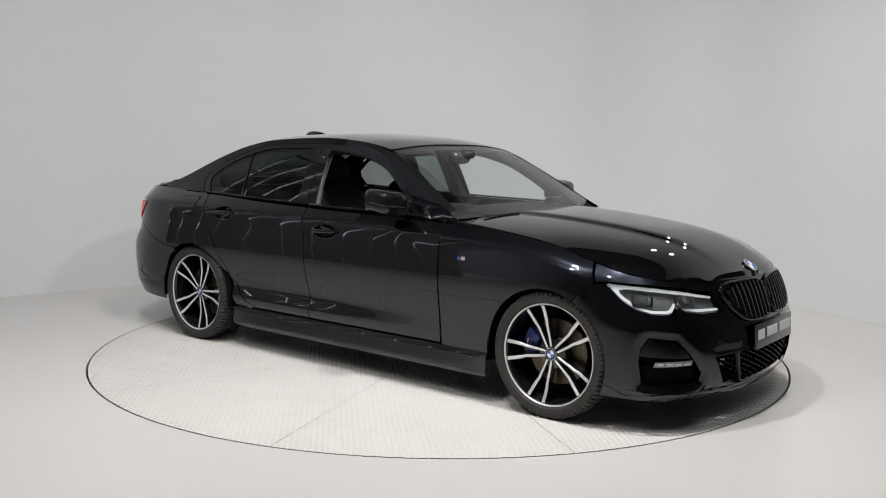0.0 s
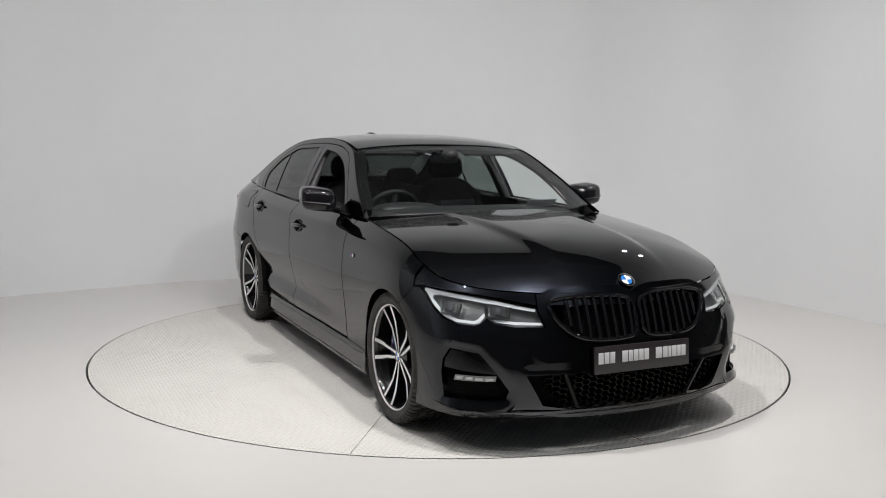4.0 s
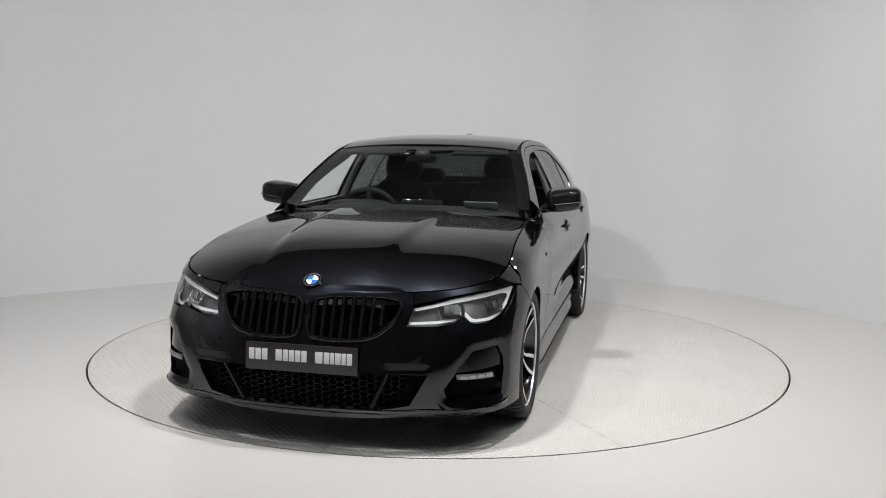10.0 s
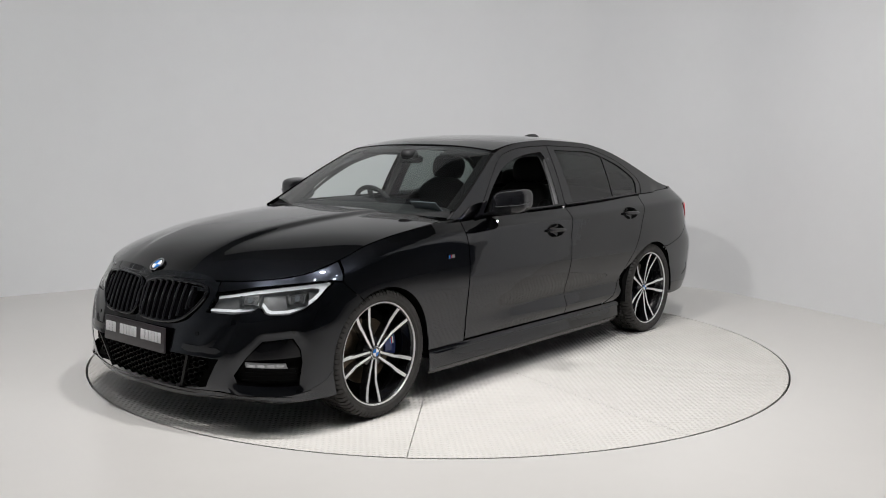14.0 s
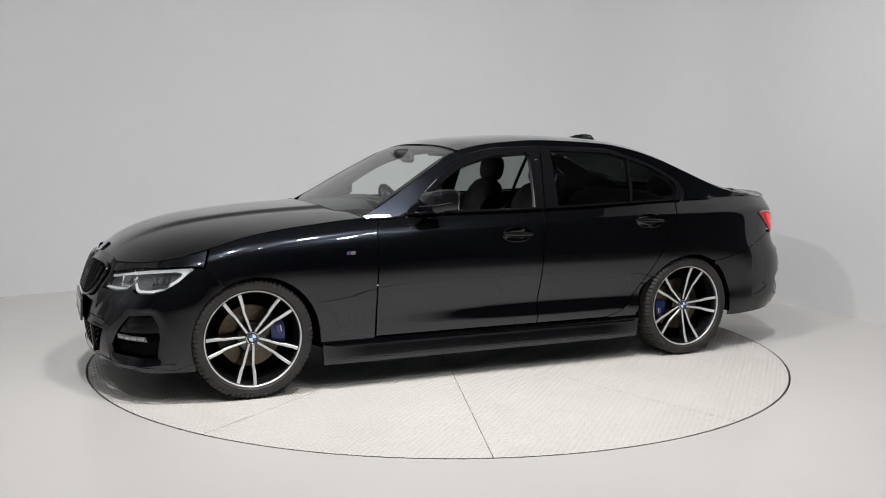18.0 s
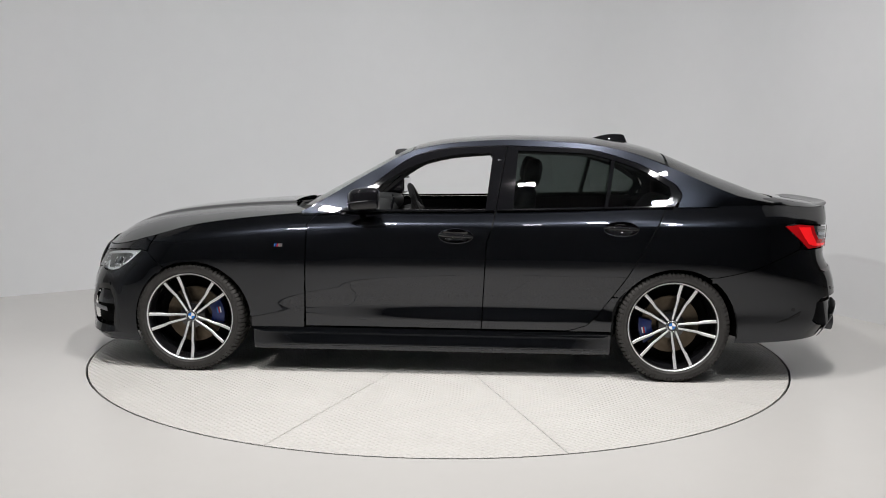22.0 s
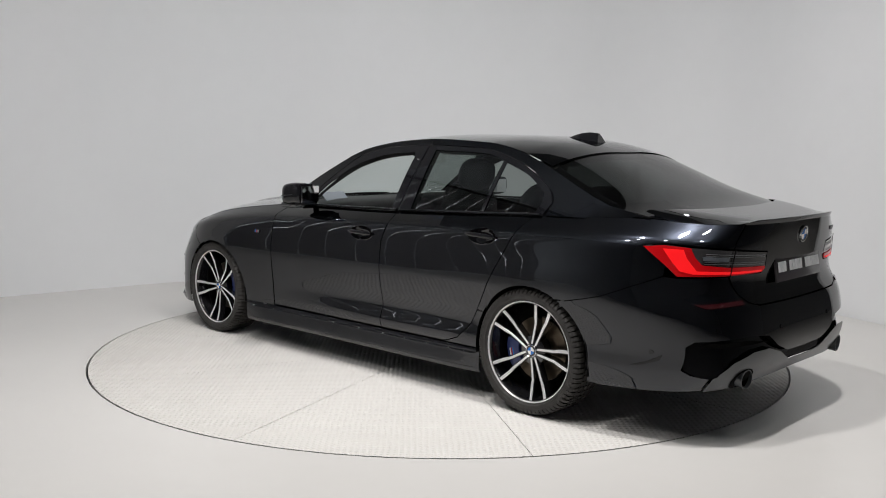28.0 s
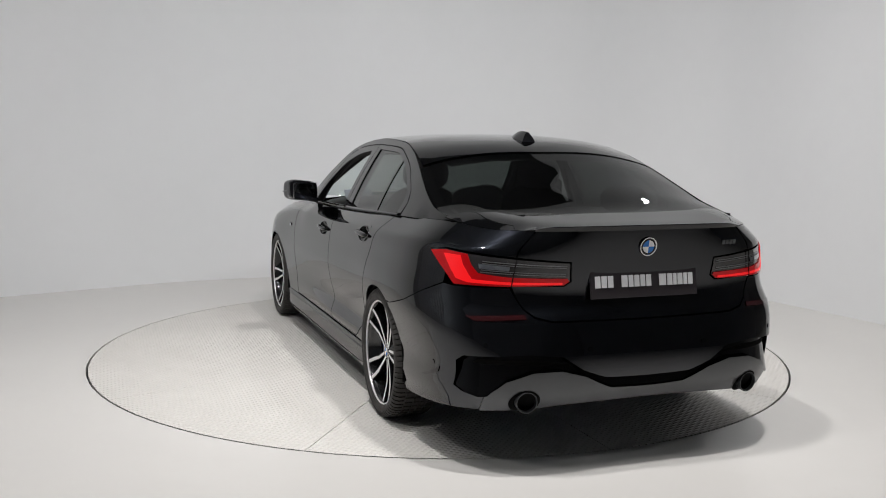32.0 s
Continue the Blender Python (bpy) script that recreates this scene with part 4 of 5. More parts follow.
            cpart("stripe", prism(q, s * (y0 + 0.003), s * (y0 + 0.0052)), mt, badge)
        # window frames and glass
        frame_f = [(1.99, 0.954)] + line_of(front_top, 1.925, 0.98) + [(1.044, 0.982), (1.10, 0.982), (1.063, 1.295)] + line_of(front_inner, 1.078, 1.88) + [(1.925, 0.955)]
        cpart("window_frame", sheet(frame_f, on_glass, (0.07, 0.05), 0.03, s), GLOSS, door, "gloss black window frame")
        frame_r = [(1.036, 0.984)] + line_of(rear_top, 0.972, -0.012) + [(-0.042, 1.08), (0.002, 1.018), (0.055, 1.016), (0.018, 1.085)] + line_of(rear_inner, 0.026, 0.91) + [(0.94, 0.988)]
        cpart("window_frame", sheet(frame_r, on_glass, (0.07, 0.05), 0.025, s), GLOSS, rdoor, "gloss black window frame")
        cpart("divider_bar", sheet([(0.388, 1.0), (0.408, 1.0), (0.356, 1.288), (0.336, 1.283)], on_glass, (0.1, 0.05), 0.02, s, lift=-0.002), GLOSS, rdoor)
        g1 = cpart("glass", sheet(grow([(0.94, 0.988), (0.91, 1.332), (0.514, 1.32), (0.35, 1.284), (0.402, 1.0)], 0.012), on_glass, (0.1, 0.06), 0.004, s, lift=-0.006), TINTED, rdoor, "dark privacy glass")
        g2 = cpart("glass", sheet(grow([(0.408, 1.0), (0.357, 1.281), (0.177, 1.222), (0.026, 1.13), (0.018, 1.085), (0.055, 1.016)], 0.012), on_glass, (0.1, 0.06), 0.004, s, lift=-0.006), TINTED, rdoor, "dark privacy glass")
        # belt strips
        for d, x0, x1 in ((door, 1.96, 1.05), (rdoor, 1.03, 0.01)):
            cpart("belt_strip", tube([(x, s * (side_glass(x, shoulder(x) + 0.006) + 0.003), shoulder(x) + 0.006) for x in [x0 + (x1 - x0) * i / 8 for i in range(9)]], 0.008, 6), GLOSS, d)
        # pillar, roof rail and rear pillar in one pressing
        rail = [(2.2 - 2.86 * i / 30, rail_z(2.2 - 2.86 * i / 30)) for i in range(31)]
        side = rail + [(-0.64, 1.03), (-0.3, 1.022), (-0.02, 1.016), (-0.048, 1.078), (-0.046, 1.10)] + line_of(rear_top, -0.016, 0.972, lift=0.005) + line_of(front_top, 0.985, 1.93, lift=0.005) + [(2.0, 0.956), (2.15, 0.95)]
        cpart("body_side", sheet(side, on_pillar, (0.06, 0.04), 0.02, s), PAINT, label="glossy black pillars and roof rail")
        for pts, low in ((side, -0.032), (frame_f, -0.036), (frame_r, -0.036)):
            cpart("inner_trim", sheet(pts, on_pillar, (0.07, 0.05), 0.0, s, lift=low), LINER)
        # door mirror
        mir = cpart("door_mirror", mirror_shell(s), GLOSS, door, "gloss black door mirror")
        line = []
        for lx, ly in ((-0.01, 0.1035), (0.045, 0.1035), (0.078, 0.1), (0.094, 0.085), (0.1005, 0.04), (0.1005, -0.02), (0.1, -0.06)):
            q = Vector((lx, ly * s, -0.012 + 0.1 * ly - 0.12 * max(0, lx)))
            line.append(Matrix.Translation((1.795, s * 0.922, 1.045)) @ pose(0, 0, 0, 0, 0, s * 12) @ q)
        cpart("indicator", tube(line, 0.002, 6), SATIN, mir, "thin grey indicator strip")
        cpart("mirror_stalk", tube([(1.83, s * 0.80, 0.975), (1.82, s * 0.87, 0.985), (1.80, s * 0.92, 1.0)], [0.02, 0.016, 0.02], 8), GLOSS, mir)
        cpart("mirror_glass", box((1.7225, s * 0.908, 1.047), (0.006, 0.165, 0.10), 0.003, pose(0, 0, 0, 0, 0, s * 12)), CHROME, mir)
        # wheel arch liners
        for (cx, cz, r), nm in ((FA, "front"), (RA, "rear")):
            prof = [(r + 0.004, 0.885), (r + 0.012, 0.86), (r + 0.016, 0.58), (0.05, 0.575)]
            bm = lathe([(a, s * h) for a, h in prof], 28, "y", -8, 188)
            bmesh.ops.translate(bm, verts=bm.verts, vec=(cx, 0, cz))
            cpart("wheel_arch_liner", bm, CAVITY)
    # fuel flap on the right
    fl = [(-0.205, 0.965), (-0.18, 0.98), (-0.03, 0.985), (-0.005, 0.97), (-0.005, 0.885), (-0.03, 0.866), (-0.15, 0.868), (-0.19, 0.88), (-0.205, 0.90)]
    fl = [(at_x(x, z), z) for x, z in fl]
    cpart("flap_gap", sheet(grow(fl, 0.0032), BAND, (0.03, 0.03), 0.0, -1, lift=0.0006), CAVITY)
    cpart("fuel_flap", sheet(fl, BAND, (0.01, 0.03), 0.002, -1, lift=0.0026, rim=0.001), PAINT, label="flush fuel flap")


def cabin_top():
    half = [(1.54, 0.0), (1.54, side_glass(1.54, rail_z(1.54)) - 0.03), (1.25, side_glass(1.25, rail_z(1.25)) - 0.012), (0.95, side_glass(0.95, rail_z(0.95)) - 0.01), (0.5, side_glass(0.5, rail_z(0.5)) - 0.01), (0.15, side_glass(0.15, rail_z(0.15)) - 0.012), (0.04, side_glass(0.04, rail_z(0.04)) - 0.02), (0.02, 0.4), (0.0, 0.0)]
    cpart("roof", sheet(half, on_top, (0.07, 0.05), 0.02, whole=True, out=(0, 0, 1)), PAINT, label="glossy black roof")
    ws = [(2.30, 0.0), (2.29, 0.3), (2.24, 0.5), (2.17, 0.66), (2.13, side_glass(2.13, rail_z(2.13)) - 0.03), (1.9, side_glass(1.9, rail_z(1.9)) - 0.02), (1.72, side_glass(1.72, rail_z(1.72)) - 0.02), (1.555, side_glass(1.555, rail_z(1.555)) - 0.035), (1.56, 0.3), (1.57, 0.0)]
    w = cpart("windscreen", sheet(ws, on_top, (0.07, 0.06), 0.005, whole=True, out=(0, 0, 1), lift=-0.003), SCREEN, label="clear windscreen")
    w.visible_shadow = False
    # dark printed border at the top and foot of the screen
    topb = [(1.605, 0.0), (1.6, 0.3), (1.585, side_glass(1.585, rail_z(1.585)) - 0.05), (1.56, side_glass(1.56, rail_z(1.56)) - 0.05), (1.565, 0.3), (1.572, 0.0)]
    for s in (1, -1):
        e = [(x, side_glass(x, rail_z(x))) for x in (2.12, 1.9, 1.72, 1.57)]
        sideb = [(x, y - 0.004) for x, y in e] + [(x, y - 0.075) for x, y in e[::-1]]
        cpart("screen_border", sheet(sideb, on_top, (0.07, 0.06), 0.0, s, out=(0, 0, 1), lift=-0.010), CAVITY, w)
    cpart("screen_border", sheet(topb, on_top, (0.07, 0.06), 0.0, whole=True, out=(0, 0, 1), lift=-0.012), TRIM, w)
    rim = [(x, side_glass(x, rail_z(x))) for x in (0.02, -0.1, -0.2, -0.32, -0.45, -0.53, -0.585)]
    rw = [(-0.015, 0.0), (-0.005, 0.3)] + [(x, y - 0.007) for x, y in rim] + [(-0.65, 0.45), (-0.68, 0.2), (-0.685, 0.0)]
    r = cpart("rear_window", sheet(rw, on_top, (0.06, 0.05), 0.005, whole=True, out=(0, 0, 1), lift=-0.003), REARTINT, label="dark tinted rear window")
    for s in (1, -1):
        run = [(x, side_glass(x, rail_z(x))) for x in (0.12, 0.07)] + rim
        edge = [(x, y - 0.004) for x, y in run] + [(x, y - 0.06) for x, y in run[::-1]]
        cpart("window_border", sheet(edge, on_top, (0.07, 0.06), 0.0, s, out=(0, 0, 1), lift=-0.012), CAVITY, r)
    # aerial fin, lofted from nose to heel
    bm = bmesh.new()
    prev = None
    rise = curve((0, 0.002), (0.2, 0.02), (0.45, 0.038), (0.75, 0.05), (1.0, 0.054))
    for i in range(13):
        t = i / 12
        x = 0.405 - 0.225 * t
        zb, h, w = top(x, 0) - 0.006, rise(t) + 0.006, 0.006 + 0.034 * min(1, t * 2.2) ** 0.8
        lean = 0.022 * (h / 0.06) * t * t
        ring = [bm.verts.new((x + lean * k, y * w, zb + h * k)) for y, k in ((-1, 0), (-0.8, 0.35), (-0.42, 0.75), (-0.14, 0.97), (0.14, 0.97), (0.42, 0.75), (0.8, 0.35), (1, 0))]
        if prev:
            for a, b, c, d in zip(prev, prev[1:], ring[1:], ring):
                bm.faces.new((a, b, c, d))
        else:
            bm.faces.new(ring)
        prev = ring
    bm.faces.new(prev[::-1])
    bmesh.ops.recalc_face_normals(bm, faces=bm.faces)
    cpart("aerial_fin", bm, GLOSS, label="gloss black shark-fin aerial")


def rear_x(y, z):
    """How far back the tail reaches at y, z."""
    lo, hi = 0.0, -ARC
    for _ in range(24):
        m = (lo + hi) / 2
        if band(m, z)[1] > abs(y):
            lo = m
        else:
            hi = m
    return band(lo, z)[0]


def rear_u(y, z):
    lo, hi = 0.0, -ARC
    for _ in range(24):
        m = (lo + hi) / 2
        if band(m, z)[1] > abs(y):
            lo = m
        else:
            hi = m
    return lo


TL = [(-0.423, 0.922), (-0.53, 0.932), (-0.655, 0.922), (-0.92, 0.905), (-1.172, 0.888), (-1.185, 0.81), (-1.16, 0.79), (-0.9, 0.785), (-0.62, 0.784), (-0.556, 0.829)]


def on_pod(u, z):
    """The bumper insert: set back at the top and leaning out downwards."""
    x, y = band(u, 0.47)
    a, b = band(u + 0.01, 0.47), band(u - 0.01, 0.47)
    n = Vector((b[1] - a[1], a[0] - b[0], 0))
    n = n.normalized() if n.length > 1e-6 else Vector((-1, 0, 0))
    if n.x > 0:
        n = -n
    d = 0.006 + 0.03 * min(1.0, max(0.0, (z - 0.33) / 0.17))
    return Vector((x - n.x * d, max(y - n.y * d, 0.0) if y > 1e-4 else 0.0, z))


def rear_end():
    # boot lid: deck and upright face
    inner = [(-0.60, 0.62), (-0.70, 0.615), (-0.78, 0.59), (-0.84, 0.55)]
    ends = [(x + 0.003, y - 0.002) for x, y in TAIL_EDGE if x < -0.91 and y > 0.03] + [(TAIL_EDGE[-1][0] + 0.003, 0.0)]
    deck = [(-0.69, 0.0), (-0.685, 0.2), (-0.655, 0.45)] + inner + [(-0.895, deck_edge(-0.895) - 0.004)] + ends
    boot = cpart("boot_lid", sheet(deck, on_deck, (0.05, 0.05), 0.015, whole=True, out=(0, 0, 1)), PAINT, label="glossy black boot lid with a slim lip spoiler")
    face = [(-0.925, 0.79), (-0.985, 0.70), (-1.03, 0.668), (-1.103, 0.65), (TAILC, 0.645)] + ushoulder(TAILC, -0.925, 12, 0.003) + [(-0.925, 0.911), (-1.176, 0.892), (-1.19, 0.808), (-1.163, 0.786)]
    cpart("boot_face", sheet(face, BAND, (0.035, 0.025), 0.015, whole=True, out=(-1, 0.3, 0)), PAINT, boot)
    for s in (1, -1):
        top_strip = [(x, y + 0.005) for x, y in inner] + [(-0.895, deck_edge(-0.895) - 0.002)] + [(x, deck_edge(x) - 0.001) for x in (-0.89, -0.87, -0.84, -0.8, -0.75, -0.7, -0.65, -0.6, -0.55, -0.5)] + [(-0.54, 0.66)]
        cpart("quarter_top", sheet(top_strip, on_deck, (0.04, 0.03), 0.012, s, out=(0, 0, 1)), PAINT)
    edge = []
    for u, z in ushoulder(-0.86, TAILC, 28, 0.0):
        x, y = band(u, z)
        edge.append(Vector((x, max(y, 0.0), z)))
    edge += [Vector((e.x, -e.y, e.z)) for e in edge[-2::-1]]
    bm = bmesh.new()
    prev = None
    for i, e in enumerate(edge):
        d = (edge[min(i + 1, len(edge) - 1)] - edge[max(i - 1, 0)]).normalized()
        n = Vector((d.y, -d.x, 0)).normalized()
        n = n if n.x < 0 else -n
        k = min(1.0, min(i, len(edge) - 1 - i) / 8)
        ring = []
        for o, h, low in ((-0.06, -0.001, 0), (-0.035, 0.006, 0), (-0.012, 0.014, 0), (0.004, 0.017, 0), (0.007, 0.013, 0), (0.002, 0.0, 0), (-0.003, -0.010, 1), (-0.03, -0.014, 1)):
            q = e + n * o
            q.z = e.z + h if low else on_deck(q.x, q.y).z + h * k
            ring.append(bm.verts.new(q))
        if prev:
            for a in range(8):
                bm.faces.new((prev[a], prev[(a + 1) % 8], ring[(a + 1) % 8], ring[a]))
        else:
            bm.faces.new(ring)
        prev = ring
    bm.faces.new(prev[::-1])
    bmesh.ops.recalc_face_normals(bm, faces=bm.faces)
    cpart("lip_spoiler", bm, GLOSS, boot)
    # rear lamps
    for s in (1, -1):
        lamp = cpart("rear_lamp", sheet(grow(TL, -0.003), BAND, (0.05, 0.03), 0.03, s, out=(-0.6, 1, 0), lift=0.001), SMOKE, label="red and smoked rear lamp")
        hook = [(-0.43, 0.918), (-0.53, 0.927), (-0.665, 0.917), (-0.70, 0.872), (-0.745, 0.84), (-0.9, 0.828), (-1.17, 0.822), (-1.178, 0.81), (-1.158, 0.794), (-0.9, 0.789), (-0.623, 0.788), (-0.56, 0.831)]
        cpart("red_hook", sheet(hook, BAND, (0.05, 0.03), 0.006, s, out=(-0.6, 1, 0), lift=0.006), RED, lamp, "red light guide")
        bar = [(-0.525, 0.912), (-0.63, 0.91), (-0.655, 0.87), (-0.70, 0.83), (-0.72, 0.814), (-0.9, 0.808), (-1.15, 0.806), (-1.15, 0.798), (-0.9, 0.797), (-0.70, 0.799), (-0.63, 0.812), (-0.585, 0.85)]
        cpart("light_bar", sheet(bar, BAND, (0.05, 0.03), 0.003, s, out=(-0.6, 1, 0), lift=0.0085), REDGLOW, lamp, "brighter red light bar")
        cpart("lamp_split", sheet([(-0.921, 0.785), (-0.927, 0.785), (-0.927, 0.91), (-0.921, 0.91)], BAND, (0.05, 0.03), 0.004, s, out=(-0.6, 1, 0), lift=0.0095), CAVITY, lamp)
        cpart("white_lens", sheet([(-0.745, 0.86), (-0.90, 0.854), (-0.90, 0.872), (-0.735, 0.88)], BAND, (0.05, 0.03), 0.004, s, out=(-0.6, 1, 0), lift=0.005), LENS, lamp)
        for h in (0.0, 0.009, 0.036, 0.045):
            cpart("rib", sheet([(-0.755, 0.844 + h), (-1.16, 0.832 + h * 0.9), (-1.16, 0.8345 + h * 0.9), (-0.755, 0.847 + h)], BAND, (0.06, 0.03), 0.003, s, out=(-0.6, 1, 0), lift=0.004), LAMPGREY, lamp)
        refl = [(-0.695, 0.664), (-0.985, 0.676), (-0.99, 0.658), (-0.75, 0.647)]
        cpart("reflector", sheet(refl, BAND, (0.05, 0.03), 0.006, s, out=(-0.6, 1, 0), lift=0.004), DARKRED, label="slim dark red reflector")
    # bumper in body colour down to the insert
    top_edge = [(-0.10, 0.621), (-0.25, 0.668), (-0.4, 0.728), (-0.556, 0.784), (-0.62, 0.779), (-0.918, 0.781), (-0.982, 0.694), (-1.03, 0.661), (-1.103, 0.643), (TAILC, 0.638)]
    pod_top = [(TAILC, 0.40), (-1.30, 0.406), (-1.215, 0.444), (-1.135, 0.503), (-0.99, 0.517), (-0.66, 0.50), (-0.612, 0.474), (-0.602, 0.364), (-0.66, 0.341), (-0.735, 0.327)]
    pod_low = [(-0.782, 0.335), (-0.875, 0.408), (-0.997, 0.446), (-1.12, 0.45), (-1.222, 0.421), (-1.317, 0.366), (TAILC, 0.36)]
    low_edge = pod_top + [(-0.779, 0.331), (-0.768, 0.262), (-0.26, 0.238)]
    arch = arch_u(RA, 192, 121, 10)
    cpart("rear_bumper", sheet(top_edge + low_edge + arch, BAND, (0.04, 0.03), 0.03, whole=True, out=(-1, 0.6, 0)), PAINT, label="glossy black rear bumper")
    back = [(TAILC, 0.43), (-1.16, 0.47), (-1.0, 0.49), (-0.72, 0.485), (-0.60, 0.42), (-0.56, 0.33), (-0.58, 0.262), (-0.9, 0.275), (TAILC, 0.305)]
    cpart("bumper_backing", sheet(back, BAND, (0.06, 0.04), 0.0, whole=True, out=(-1, 0.6, 0), lift=-0.03), CAVITY)
    pod = [(TAILC if u < -1.39 else u, z) for u, z in grow(pod_top + pod_low, -0.0012)]
    cpart("bumper_insert", sheet(pod, on_pod, (0.06, 0.04), 0.02, whole=True, out=(-1, 0.6, 0)), PODBLACK, label="black plastic bumper insert")
    dif = [(q[0], q[1] - 0.003) for q in pod_low[::-1]] + [(-0.772, 0.265), (-0.9, 0.272), (-1.15, 0.292), (TAILC, 0.30)]
    cpart("diffuser", sheet(dif, BAND, (0.06, 0.03), 0.02, whole=True, out=(-1, 0.6, 0), lift=0.010), SATIN, label="satin grey diffuser")
    for s in (1, -1):
        slot = [(-0.367, 0.363), (-0.44, 0.392), (-0.503, 0.428), (-0.494, 0.401), (-0.409, 0.368)]
        cpart("air_slot", sheet(slot, BAND, (0.05, 0.03), 0.0, s, out=(-0.6, 1, 0), lift=0.003), GLOSS)
        place = Matrix.Translation((-1.012, s * 0.552, 0.315)) @ pose(0, 0, 0, 0, 0, 180 - s * 6) @ pose(0, 0, 0, 0, 5, 0)
        bm = lathe([(0.038, -0.16), (0.044, -0.05), (0.0465, 0.0), (0.0455, 0.004), (0.0425, 0.004), (0.041, -0.004), (0.040, -0.02)], 36, "x")
        bmesh.ops.transform(bm, matrix=place, verts=bm.verts)
        cut = [(rear_u(s * 0.552, 0.315) + 0.085 * math.cos(radians(a)) * 0.85, 0.316 + 0.055 * math.sin(radians(a))) for a in range(0, 360, 20)]
        cpart("exhaust_cutout", sheet([(u, max(z, 0.272)) for u, z in cut], BAND, (0.05, 0.03), 0.0, s, out=(-0.6, 1, 0), lift=0.0115), CAVITY)
        tip = cpart("exhaust_tip", bm, SATIN, label="round dark chrome exhaust tip")
        bm = lathe([(0.0398, -0.012), (0.037, -0.1), (0.0001, -0.1)], 28, "x")
        bmesh.ops.transform(bm, matrix=place, verts=bm.verts)
        cpart("bore", bm, CAVITY, tip)
    px = tail(0.79) - 0.010
    plate = cpart("number_plate", box((px, 0, 0.792), (0.012, 0.525, 0.122), 0.003, pose(0, 0, 0, 0, 9, 0)), PLATE, label="black plate with plain pale bars")
    for y0, w in plate_bars():
        cpart("bar", box((px - 0.0085, y0, 0.803), (0.003, w, 0.05), 0.0008, pose(0, 0, 0, 0, 9, 0)), LETTER, plate)
    cpart("bar", box((px - 0.0015, -0.19, 0.745), (0.003, 0.10, 0.009), 0.0005, pose(0, 0, 0, 0, 9, 0)), LETTER, plate)
    roundel((tail(0.95) - 0.003, 0, 0.95), pose(0, 0, 0, 0, 180 - 9, 0), 0.041)
    for k in range(4):
        y = -0.40 - k * 0.023
        cpart("boot_badge", box((rear_x(y, 0.955) - 0.002, y, 0.955), (0.005, 0.016, 0.02), 0.001, pose(0, 0, 0, 0, -10, 8)), SATIN, label="small chrome badge")


SPOKE_LINE = [(0.036, 0.062), (0.09, 0.063), (0.145, 0.066), (0.175, 0.071), (0.215, 0.081), (0.2545, 0.0935)]


